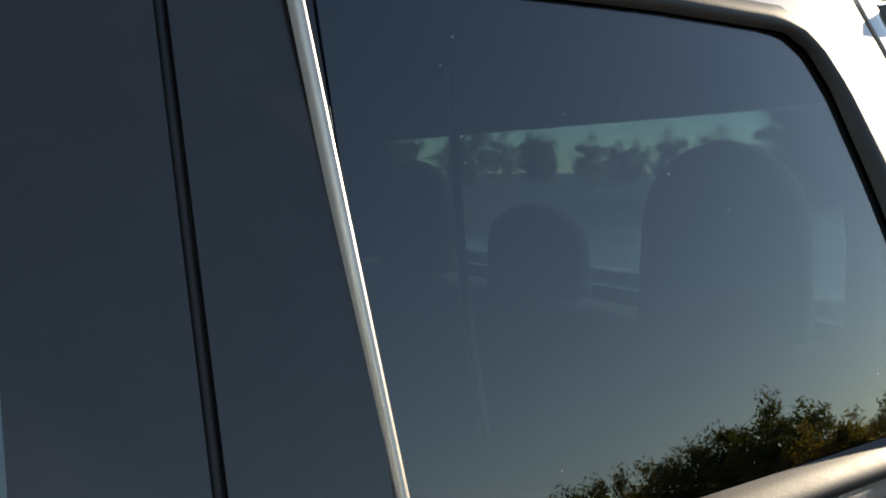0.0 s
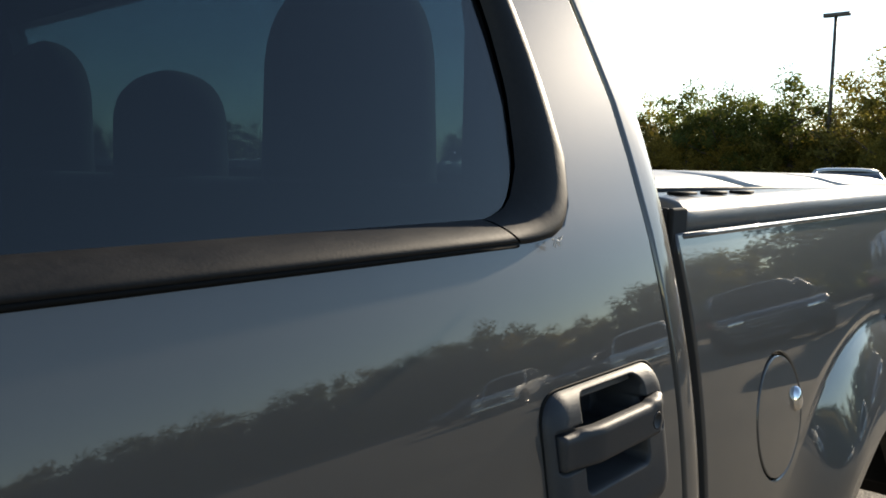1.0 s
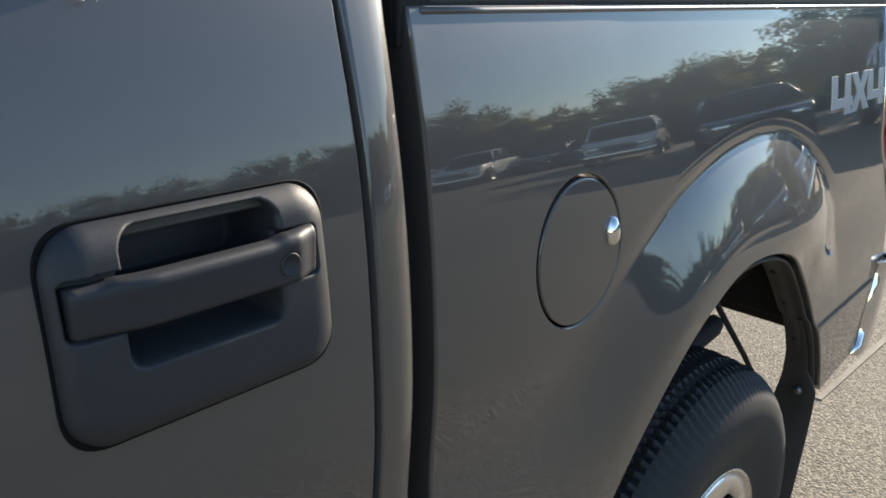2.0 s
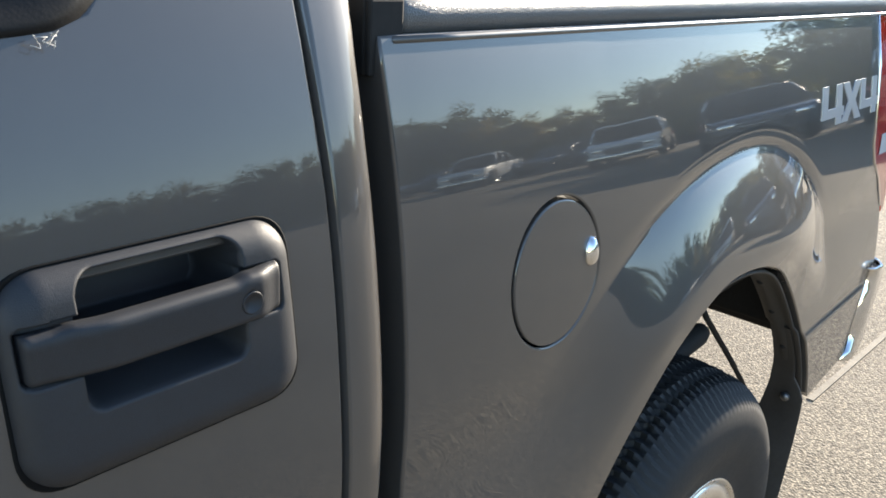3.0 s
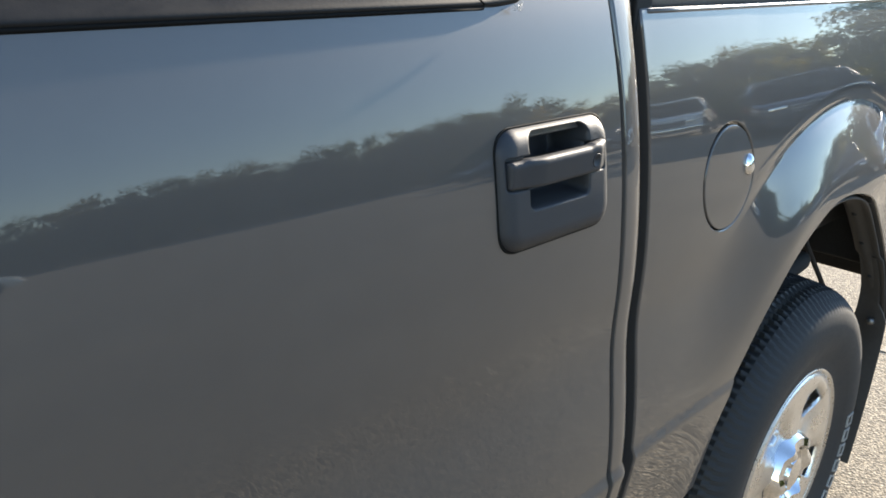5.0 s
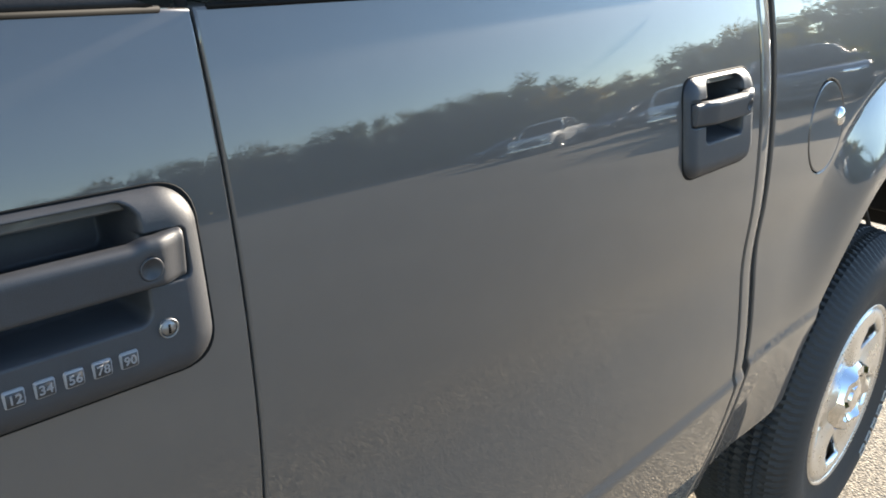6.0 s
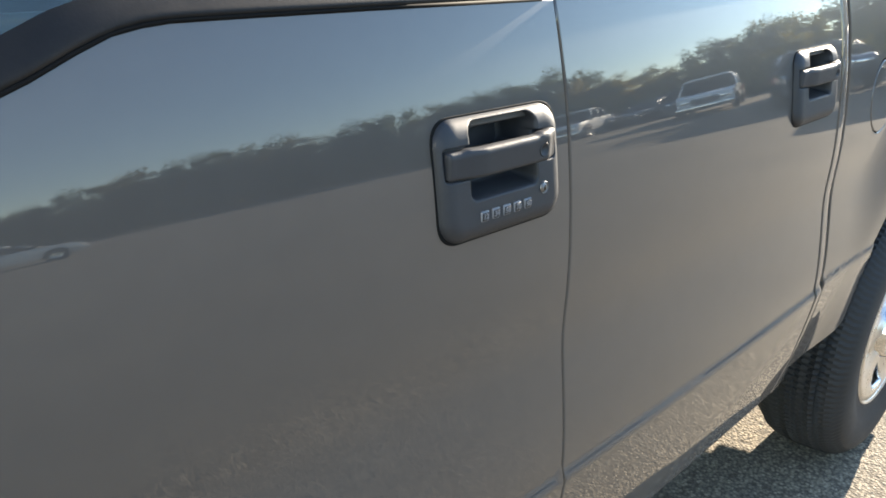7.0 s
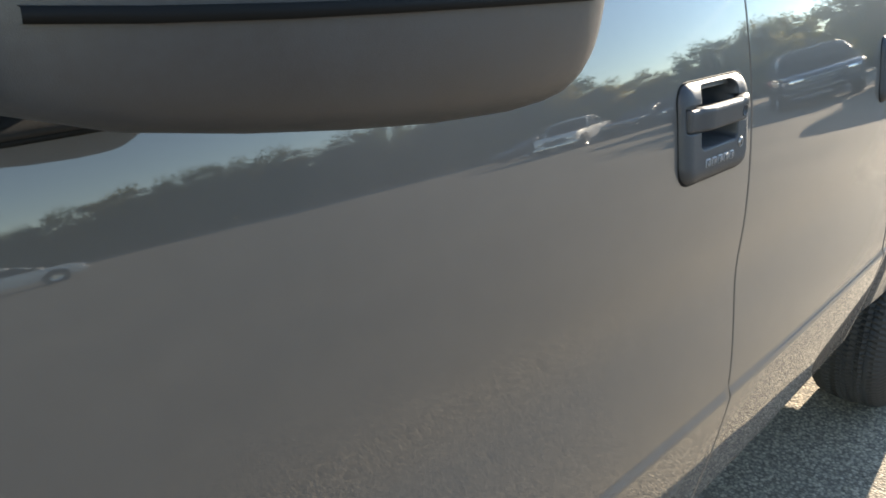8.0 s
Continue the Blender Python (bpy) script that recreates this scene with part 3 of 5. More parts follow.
def handle(door, cx, keypad, mirror):
    def go(b):
        return mirrored(b) if mirror else b
    hz = (HZ1 - HZ0) / 2
    cz = (HZ0 + HZ1) / 2
    b = bmesh.new()
    nx, nzz = (150, 104) if not mirror else (48, 33)
    vs = {}
    for i in range(nx + 1):
        for j in range(nzz + 1):
            u, v = i / nx * 2 - 1, j / nzz * 2 - 1
            # pull the grid's corners on to the rounded outline
            x, z = u * HW, v * hz
            r = 0.026
            qx, qz = abs(x) - (HW - r), abs(z) - (hz - r)
            if qx > 0 and qz > 0 and math.hypot(qx, qz) > 0:
                k = max(qx, qz) / math.hypot(qx, qz)
                x = math.copysign(HW - r + qx * k, x)
                z = math.copysign(hz - r + qz * k, z)
            h, d = bezel_height(x / HW, z / hz)
            X, Z = cx + x, cz + z
            vs[i, j] = b.verts.new((X, side(X, Z) + 0.002 - h, Z))
    for i in range(nx):
        for j in range(nzz):
            b.faces.new((vs[i, j], vs[i + 1, j], vs[i + 1, j + 1], vs[i, j + 1]))
    ring = rounded([(cx - HW, HZ0), (cx + HW, HZ0), (cx + HW, HZ1), (cx - HW, HZ1)], 0.026, 8)
    # Near-black ring painted round the bezel for the shade of its gap.
    g = bmesh.new()
    rows = []
    for X, Z in ring:
        dx, dz = X - cx, Z - cz
        k = 0.0015 / math.hypot(dx, dz)
        rows.append([(X - dx * 0.06, side(X, Z) + 0.001, Z - dz * 0.06), (X + dx * k * 0.4, side(X, Z) - 0.0012, Z + dz * k * 0.4), (X + dx * k, side(X, Z) - 0.0008, Z + dz * k), (X + dx * k * 1.05, side(X, Z) + 0.002, Z + dz * k * 1.05)])
    rows.append(rows[0])
    grid(g, rows)
    bmesh.ops.recalc_face_normals(g, faces=g.faces)
    tpart("handle_gasket", go(g), M_GAPSHADE, "thin black ring for the bezel's shaded gap", parent=door)
    tpart("handle_bezel", go(b), M_HANDLE, "black textured handle bezel", parent=door)
    # lever: a flat blade with a rolled upper edge, square at the front, with a raised thumb end
    b = bmesh.new()
    rows = []
    x0, x1, z0, z1 = LEVER
    N = 120
    dimple = (0.0462, 0.0178)
    for i in range(N + 1):
        t = i / N
        x = x0 + (x1 - x0) * t
        e = min(1.0, min(x - x0, x1 - x) / 0.0035)
        end = (1 - (1 - e) ** 2) ** 0.5
        rise = 0.0022 * smooth01((x - 0.036) / 0.012)
        za, zb = z0 + 0.0012 * (1 - end), z1 + rise - 0.0012 * (1 - end) - 0.0015 * (1 - smooth01((x + 0.066) / 0.012))
        out = 0.0138 + 0.0075 * smooth01((x - x0) / 0.045) - 0.0065 * smooth01((x - 0.052) / 0.018) - 0.004 * (1 - end)
        X = cx + x
        ring = []
        prof = [(0.0, 0.55), (0.0, 0.14), (0.05, 0.03), (0.12, 0.0)] + [(0.16 + 0.06 * k, 0.0) for k in range(11)] + [(0.82, 0.015), (0.90, 0.07), (0.955, 0.17), (0.985, 0.32), (1.0, 0.55), (0.97, 1.0), (0.5, 1.1), (0.03, 1.0)]
        for p, q in prof:
            z = za + (zb - za) * p
            dd = math.hypot(x - dimple[0], z - dimple[1])
            pit = 0.0042 * max(0.0, 1 - (dd / 0.0068) ** 2) ** 0.5 if q == 0.0 and dd < 0.0068 else 0.0
            ring.append((X, side(X, cz + 0.02) - out + q * 0.0115 + pit, cz + z))
        rows.append(ring)
    v = grid(b, rows, closed=True)
    b.faces.new(v[0][::-1])
    b.faces.new(v[-1])
    bmesh.ops.recalc_face_normals(b, faces=b.faces)
    lever = tpart("handle_lever", go(b), M_HANDLE, "black pull lever with a round thumb dimple", parent=door)
    sharp(lever, 50)
    b = bmesh.new()
    X, Z = cx + dimple[0], cz + dimple[1]
    lathe(b, [(0.0, 0.0030), (0.0025, 0.0026), (0.0048, 0.0012), (0.0060, 0.0001), (0.0068, -0.0003), (0.0072, 0.0), (0.0074, 0.002)], (X, side(X, cz + 0.02) - 0.0216, Z), 28)
    bmesh.ops.recalc_face_normals(b, faces=b.faces)
    tpart("lever_plug", go(b), M_HANDLE, "round dished black plug", parent=door)
    if not keypad:
        return
    b = bmesh.new()
    X, Z = cx + 0.0540, cz - 0.0240
    y = side(X, Z) - 0.0112
    lathe(b, [(0.0, -0.0016), (0.0042, -0.0015), (0.0047, -0.0004), (0.0053, -0.0004), (0.0058, -0.0018), (0.0063, -0.0012), (0.0066, 0.002)], (X, y, Z), 28)
    bmesh.ops.recalc_face_normals(b, faces=b.faces)
    tpart("key_lock", go(b), M_LOCK, "satin silver key lock", parent=door)
    # Near-black bar for the shade inside the key slot.
    b = bmesh.new()
    box(b, X - 0.0008, X + 0.0008, y - 0.0020, y - 0.0012, Z - 0.0030, Z + 0.0030)
    tpart("key_slot", go(b), M_GAPSHADE, "dark key slot", parent=door)
    for k, txt in enumerate(("12", "34", "56", "78", "90")):
        X = cx - 0.0364 + k * 0.0159
        Z = cz - 0.0352
        y = side(X, Z) - 0.0116
        b = bmesh.new()
        box(b, X - 0.0059, X + 0.0059, y - 0.0012, y + 0.003, Z - 0.0055, Z + 0.0055, 0.0019, 3)
        tpart("keypad_button", go(b), M_KEY, "grey numbered keypad button", parent=door)
        b = bmesh.new()
        box(b, X - 0.0046, X + 0.0046, y - 0.0015, y - 0.0008, Z - 0.0042, Z + 0.0042, 0.0003, 1)
        tpart("button_face", go(b), M_HANDLE, parent=door)
        ob = lettering("key_number", txt, 0.0078, M_KEY, pose(X, y - 0.0018, Z, 90, 0, 0), 0.0003, 0.00012)
        ob.parent = door


def lettering(name, txt, size, mat, m, thick, bold=0.0):
    cu = bpy.data.curves.new(name, 'FONT')
    cu.body, cu.size, cu.align_x, cu.align_y, cu.extrude = txt, size, 'CENTER', 'CENTER', thick
    cu.offset = bold
    tmp = bpy.data.objects.new(name, cu)
    scene.collection.objects.link(tmp)
    bpy.context.view_layer.update()
    me = bpy.data.meshes.new_from_object(tmp.evaluated_get(bpy.context.evaluated_depsgraph_get()))
    bpy.data.objects.remove(tmp)
    me.transform(m)
    me.materials.clear()
    me.materials.append(mat)
    return new(name, me)


handle(rear_door, HANDLES["rear"], False, False)
handle(front_door, HANDLES["front"], True, False)
handle(rear_door_far, HANDLES["rear"], False, True)
handle(front_door_far, HANDLES["front"], False, True)


# ---------- cab corner, roof, rear wall ----------
def cab_corner(mirror):
    bm = bmesh.new()
    rows = []
    for z in sorted([BOTTOM + (1.84 - BOTTOM) * k / 63 for k in range(64)] + list(CREASE)):
        a = lerp_curve(REAR_EDGE, z) + 0.003
        b = lerp_curve(CAB_EDGE, z)
        if z < 0.82:
            a = lerp_curve([(BOTTOM, 0.775), (0.66, 0.800), (0.82, 0.811)], z) + 0.003
        row = [(a, side(a, z) + 0.03, z), (a, side(a, z) + 0.004, z), (a + 0.0025, side(a, z) + 0.0005, z)]
        for w in (0.06, 0.15, 0.3, 0.55, 0.75, 0.9, 0.97, 1.0):
            x = a + (b - a) * w
            row.append((x, side(x, z) + 0.006 * w ** 6, z))
        row += [(b + 0.0025, side(b, z) + 0.010, z), (b + 0.003, side(b, z) + 0.02, z), (b + 0.003, side(b, z) + 0.09, z)]
        rows.append(row)
    grid(bm, rows)
    bmesh.ops.recalc_face_normals(bm, faces=bm.faces)
    if sum(f.normal.y for f in bm.faces) > 0:
        bmesh.ops.reverse_faces(bm, faces=bm.faces)
    tpart("cab_corner", mirrored(bm) if mirror else bm, M_PAINT)


def seam_strip(name, line, door, mirror):
    """Black strip added at the bottom of a door gap to paint its shade."""
    b = bmesh.new()
    rows = [[(x - 0.0042, side(x, z) + 0.007, z), (x, side(x, z) + 0.0055, z), (x + 0.0042, side(x, z) + 0.007, z), (x, side(x, z) + 0.02, z)] for x, z in line]
    grid(b, rows, closed=True)
    bmesh.ops.recalc_face_normals(b, faces=b.faces)
    tpart(name, mirrored(b) if mirror else b, M_GAPSHADE, "black strip that keeps the door gap dark", parent=door)


for far, door in ((False, rear_door), (True, rear_door_far)):
    low = [BOTTOM + 0.01 * k for k in range(79)]
    seam_strip("weatherstrip", [(X_SEAM, z) for z in low], door, far)
    seam_strip("weatherstrip", [(lerp_curve([(BOTTOM, 0.775), (0.66, 0.800), (0.82, 0.811)], z) if z < 0.82 else lerp_curve(REAR_EDGE, z), z) for z in [BOTTOM + 0.015 * k for k in range(81)]], door, far)
cab_corner(False)
cab_corner(True)

# roof: crowned sheet from windscreen to rear edge
bm = bmesh.new()
rows = []
for i in range(13):
    x = -0.62 + (0.80 + 0.62) * i / 12
    row = []
    for j in range(17):
        w = j / 16
        y = side(x, 1.835) + (2 * YC - 2 * side(x, 1.835)) * w
        row.append((x, y, 1.836 + 0.055 * (1 - (2 * w - 1) ** 4) + 0.02 * (1 - ((i - 6) / 6) ** 2)))
    rows.append(row)
grid(bm, rows)
bmesh.ops.recalc_face_normals(bm, faces=bm.faces)
ob = tpart("roof", bm, M_PAINT, "grey metallic roof")
md = ob.modifiers.new("thick", 'SOLIDIFY')
md.thickness = 0.03
md.offset = -1
# rear wall of the cab with the back window opening
def back_x(z):
    return 0.868 - max(0, z - 1.42) * 0.24


bm = bmesh.new()
for y0, y1, z0, z1 in ((0.06, 1.80, 0.60, 1.43), (0.155, 0.25, 1.43, 1.70), (1.43, 1.705, 1.43, 1.70), (0.24, 1.62, 1.70, 1.86)):
    vs = []
    for dx in (0, -0.035):
        for z in (z0, z1):
            for y in (y0, y1):
                vs.append(bm.verts.new((back_x(z) + dx, y, z)))
    for f in ((0, 1, 3, 2), (4, 6, 7, 5), (0, 4, 5, 1), (2, 3, 7, 6), (0, 2, 6, 4), (1, 5, 7, 3)):
        bm.faces.new([vs[k] for k in f])
bmesh.ops.recalc_face_normals(bm, faces=bm.faces)
tpart("cab_rear_wall", bm, M_PAINT, smooth=False)
bm = bmesh.new()
vs = [bm.verts.new((back_x(z) - 0.012 - d, y, z)) for d in (0, 0.004) for z, y in ((1.43, 0.25), (1.43, 1.43), (1.70, 1.43), (1.70, 0.25))]
for f in ((0, 1, 2, 3), (7, 6, 5, 4), (0, 4, 5, 1), (1, 5, 6, 2), (2, 6, 7, 3), (3, 7, 4, 0)):
    bm.faces.new([vs[k] for k in f])
tpart("back_window", bm, M_BACK, "lightly tinted back window", smooth=False)

# front of the cab: windscreen, pillars, hood, fenders, grille and bumper
bm = bmesh.new()
rows = [[(-1.22 + 0.60 * t - 0.06 * (1 - (2 * w - 1) ** 2), 0.06 + 0.13 * t + (1.74 - 0.26 * t) * w, 1.32 + 0.50 * t) for w in [k / 12 for k in range(13)]] for t in [k / 8 for k in range(9)]]
grid(bm, rows)
tpart("windscreen", bm, M_CLEAR, "clear raked windscreen")
for s in (0, 1):
    bm = bmesh.new()
    tube(bm, [(-1.16, 0.075, 1.30), (-0.93, 0.125, 1.52), (-0.72, 0.175, 1.72), (-0.55, 0.205, 1.83)], 0.038, 10)
    tpart("windscreen_pillar", mirrored(bm) if s else bm, M_PAINT)
bm = bmesh.new()
rows = []
for i in range(15):
    x = -1.20 - 1.22 * i / 14
    row = []
    for j in range(21):
        w = j / 20
        row.append((x, 0.10 + 1.66 * w, 1.315 - 0.06 * (i / 14) ** 2.2 + 0.05 * (1 - (2 * w - 1) ** 4) + (0.02 if 0.25 < w < 0.75 else 0)))
    rows.append(row)
grid(bm, rows)
bmesh.ops.recalc_face_normals(bm, faces=bm.faces)
tpart("hood", bm, M_PAINT, "grey metallic hood")

HUB_X, HUB_Z, WHEEL_R, WHEEL_Y = 1.487, 0.498, 0.374, -0.036
FRONT_HUB = -1.80
LIP_F, LIP_R, LIP_B, LIP_Z, LIP_DX = 0.395, 0.544, 0.662, 0.398, -0.009
FLARE_DX, FLARE_F, FLARE_R, FLARE_B = 0.093, 0.82, 0.60, 0.83


def lip_a(c):
    return LIP_R + 0.11 * min(1.0, c) ** 3 if c > 0 else LIP_F


def arch_depth(hx):
    """Flank with a wheel-arch flare about hx."""
    def f(x, z):
        y = side(x, z)
        dx, dz = x - (hx + LIP_DX), z - LIP_Z
        ox = x - (hx + FLARE_DX)
        outer = math.hypot(ox / (FLARE_F if ox < 0 else FLARE_R), dz / FLARE_B)
        inner = math.hypot(dx / lip_a(dx / 0.49), dz / LIP_B)
        if outer >= 1 or dz < 0:
            return y
        w = (1 - outer) / max(1e-6, (1 - outer) + max(0.0, inner - 1) * 0.75)   # 0 at the outer line, 1 at the lip
        # a shallow hollow, a crisp line, then a bulge that flattens towards the lip
        k = smooth01((z - 1.02) / 0.15)
        u = max(0.0, min(1.0, (w - 0.115) / 0.72))
        b = -0.040 * ((1 - k) * smooth01((w - 0.02) / 0.80) + k * 0.70 * (1 - (1 - u) ** 2))
        b += 0.0045 * k * min(1.0, w / 0.115)
        ox = x - hx
        low = smooth01((x - hx + 0.545) / 0.36) * smooth01((z - 0.72) / 0.34) if ox < 0 else smooth01((z - 0.72 - 0.105 * smooth01(ox / 0.34)) / (0.34 - 0.04 * smooth01(ox / 0.34))) * smooth01((hx + 0.64 - x) / 0.28)
        return y + b * low
    return f


def arch_line(hx, da, t0, t1, n=46):
    out = []
    for t in [radians(t0 + (t1 - t0) * k / n) for k in range(n + 1)]:
        c = math.cos(t)
        out.append((hx + LIP_DX + (lip_a(c) + da) * c, LIP_Z + (LIP_B + da) * math.sin(t)))
    return out


def arch_points(hx):
    """Points on lines from the lip to the flare's outer line."""
    pts = []
    for k in range(171):
        t = radians(20 + 132 * k / 170)
        c, q = math.cos(t), math.sin(t)
        lx, lz = hx + LIP_DX + lip_a(c) * c, LIP_Z + LIP_B * q
        ox, oz = hx + FLARE_DX + (FLARE_F if c < 0 else FLARE_R) * c, LIP_Z + FLARE_B * q
        n = 9 if q < 0.55 else 14
        for w in [j / n for j in range(1, n + 3)] + [0.86, 0.875, 0.885, 0.895, 0.91]:
            if lz + (oz - lz) * w > 0.85 or c < 0:
                pts.append((lx + (ox - lx) * w, lz + (oz - lz) * w))
    return pts


LAMP_EDGE = [(2.203, 1.3778), (2.201, 1.288), (2.195, 1.18), (2.199, 1.134), (2.226, 1.098), (2.290, 1.052), (2.345, 1.004), (2.366, 0.980)]   # where the bed side ends at the tail lamp
FUEL = (1.0995, 1.1475, 0.0708)


def bedside(mirror):
    lip = arch_line(HUB_X, 0, 22, 158.5)
    out = [(X_BED, 0.600), (X_BED, 1.3722)] + LAMP_EDGE + [(2.376, 0.955), (2.386, 0.85), (2.322, 0.806), (2.285, 0.645), (2.075, 0.632)]
    out += lip + [(1.085, 0.628), (1.0, 0.612)]
    holes = [] if mirror else [ellipse(FUEL[0] - 0.001, FUEL[1] + 0.001, FUEL[2] + 0.0072, FUEL[2] + 0.0072)]
    return tskin("bed_side", out, arch_depth(HUB_X), M_PAINT, holes=holes, rows=CREASE, extra=arch_points(HUB_X), mirror=mirror, step=0.02,
                 flange=0.045, label="grey metallic bed side with flared wheel arch")


bed_side = bedside(False)
bedside(True)


def fender(mirror):
    lip = arch_line(FRONT_HUB, 0, 22, 156)
    out = [(-1.09, BOTTOM), (-1.09, 1.20), (-1.065, 1.30), (-1.20, 1.315), (-2.38, 1.25), (-2.43, 1.10), (-2.43, 0.62), (-2.36, 0.575)]
    out += [(p[0], p[1]) for p in reversed(lip)]
    tskin("front_fender", out, arch_depth(FRONT_HUB), M_PAINT, rows=CREASE, extra=arch_points(FRONT_HUB), mirror=mirror, step=0.03, flange=0.045)


fender(False)
fender(True)
bm = bmesh.new()
box(bm, -2.47, -2.38, 0.14, 1.72, 0.78, 1.24, 0.03, 3)
tpart("grille", bm, M_GLOSSBLACK)
bm = bmesh.new()
box(bm, -2.58, -2.36, 0.06, 1.80, 0.52, 0.76, 0.05, 4)
tpart("front_bumper", bm, M_CHROME, "chrome bumper")

# fuel flap with chrome finger pull
fuel_flap = tskin("fuel_flap", ellipse(FUEL[0], FUEL[1], FUEL[2], FUEL[2]), arch_depth(HUB_X), M_PAINT, step=0.015, flange=0.02, lip=0.002, label="round grey fuel flap")
bm = bmesh.new()
box(bm, FUEL[0] - 0.085, FUEL[0] + 0.085, 0.03, 0.04, FUEL[1] - 0.085, FUEL[1] + 0.085)
tpart("fuel_pocket", bm, M_UNDER, parent=fuel_flap)
bm = bmesh.new()
KX, KZ = 1.156, 1.157
rows = []
for k in range(9):
    t = k / 8
    r = 0.0105 * math.sin(math.pi * (0.5 + 0.5 * t)) + 0.0006
    rows.append([(KX + r * math.cos(a * math.tau / 16) * 0.9, side(KX, KZ) + 0.002 - 0.010 * math.sin(math.pi / 2 * t) ** 0.8, KZ - 0.004 + r * math.sin(a * math.tau / 16) * (1.9 if math.sin(a * math.tau / 16) > 0 else 1.0)) for a in range(16)])
v = grid(bm, rows, closed=True)
bm.faces.new(v[-1])
bmesh.ops.recalc_face_normals(bm, faces=bm.faces)
tpart("finger_pull", bm, M_CHROME, "small chrome finger pull", parent=fuel_flap)

# drive-type badge
FOUR = [(0.03, 1.0), (0.27, 1.0), (0.25, 0.43), (0.66, 0.43), (0.68, 1.0), (0.93, 1.0), (0.92, 0.43), (1.02, 0.43), (1.02, 0.20), (0.92, 0.20), (0.92, 0.0), (0.66, 0.0), (0.66, 0.20), (0.0, 0.20)]
CROSS = [(0.02, 1.0), (0.34, 1.0), (0.50, 0.67), (0.68, 1.0), (1.0, 1.0), (0.68, 0.51), (1.02, 0.0), (0.68, 0.0), (0.50, 0.33), (0.30, 0.0), (-0.03, 0.0), (0.31, 0.50)]


def badge_letter(shape, x0, w):
    """A flat letter of sheet chrome that follows the flank."""
    bm = bmesh.new()
    out = [(x0 + u * w, 1.2015 + v * 0.066) for u, v in shape]
    low = [bm.verts.new((x, side(x, z) + 0.001, z)) for x, z in out]
    top = [bm.verts.new((x, side(x, z) - 0.0016, z)) for x, z in out]
    n = len(out)
    for i in range(n):
        bm.faces.new((low[i], low[(i + 1) % n], top[(i + 1) % n], top[i]))
    bm.faces.new(top)
    bmesh.ops.triangulate(bm, faces=[f for f in bm.faces if len(f.verts) > 4])
    bmesh.ops.recalc_face_normals(bm, faces=bm.faces)
    ob = part("badge_letter", bm, M_SILVER, bed_side, "silver four-wheel-drive badge letter", smooth=False)
    return ob


for shape, x0, w in ((FOUR, 1.861, 0.112), (CROSS, 1.968, 0.108), (FOUR, 2.074, 0.112)):
    badge_letter(shape, x0, w)

# ---------- bed: floor, front wall, rail caps, tonneau, tailgate, lamps, bumper ----------
bm = bmesh.new()
box(bm, 0.905, 2.34, 0.10, 1.76, 0.90, 0.93)
box(bm, 0.905, 0.935, 0.10, 1.76, 0.93, 1.36)
for y0 in (0.10, 1.70):
    box(bm, 0.935, 2.34, y0, y0 + 0.06, 0.93, 1.36)
tpart("bed_box", bm, M_UNDER, "dark bed liner", smooth=False)


def rail_cap(mirror):
    bm = bmesh.new()
    prof = [(0.061, 1.376), (0.050, 1.3785), (0.046, 1.388), (0.049, 1.400), (0.058, 1.409), (0.074, 1.4135), (0.10, 1.4145), (0.145, 1.414), (0.150, 1.405), (0.150, 1.37)]
    rows = []
    xs = [0.912, 0.914, 0.920] + [0.95 + k * 0.1 for k in range(14)] + [2.39]
    for i, x in enumerate(xs):
        sh = (0.004, 0.0012, 0)[i] if i < 3 else 0
        rows.append([(x, y + side(x, 1.376) - side(0.9, 1.376) + (sh if y < 0.1 else -sh), z - 0.0038 + 0.0043 * (x - 0.9) - sh * (1 if z > 1.39 else -0.5)) for y, z in prof])
    v = grid(bm, rows)
    bm.faces.new(v[0])
    bm.faces.new(v[-1][::-1])
    bmesh.ops.recalc_face_normals(bm, faces=bm.faces)
    cap = tpart("rail_cap", mirrored(bm) if mirror else bm, M_RAIL, "grey-black plastic bed rail cap")
    # Near-black plates on the cap stand for the slots' inner shade.
    for k in range(3):
        b = bmesh.new()
        x = 0.955 + 0.085 * k
        box(b, x, x + 0.042, 0.074, 0.091, 1.4110, 1.4145, 0.001, 1)
        tpart("rail_slot", mirrored(b) if mirror else b, M_GAPSHADE, parent=cap)


rail_cap(False)
rail_cap(True)
# rolled top edge of the bed side, a bright line under the cap
for s in (0, 1):
    bm = bmesh.new()
    tube(bm, [(x, side(x, 1.371) + 0.0018, 1.3707 + 0.0043 * (x - 0.9)) for x in [X_BED + 0.012 + k * 0.0735 for k in range(21)]], 0.0034, 12)
    tpart("rolled_edge", mirrored(bm) if s else bm, M_PAINT)
# bracket at the front of the rail, in the gap behind the cab
bm = bmesh.new()
box(bm, 0.880, 0.914, 0.046, 0.052, 1.345, 1.400, 0.002)
box(bm, 0.880, 0.886, 0.052, 0.095, 1.345, 1.400, 0.002)
tpart("rail_bracket", bm, M_UNDER, smooth=False)
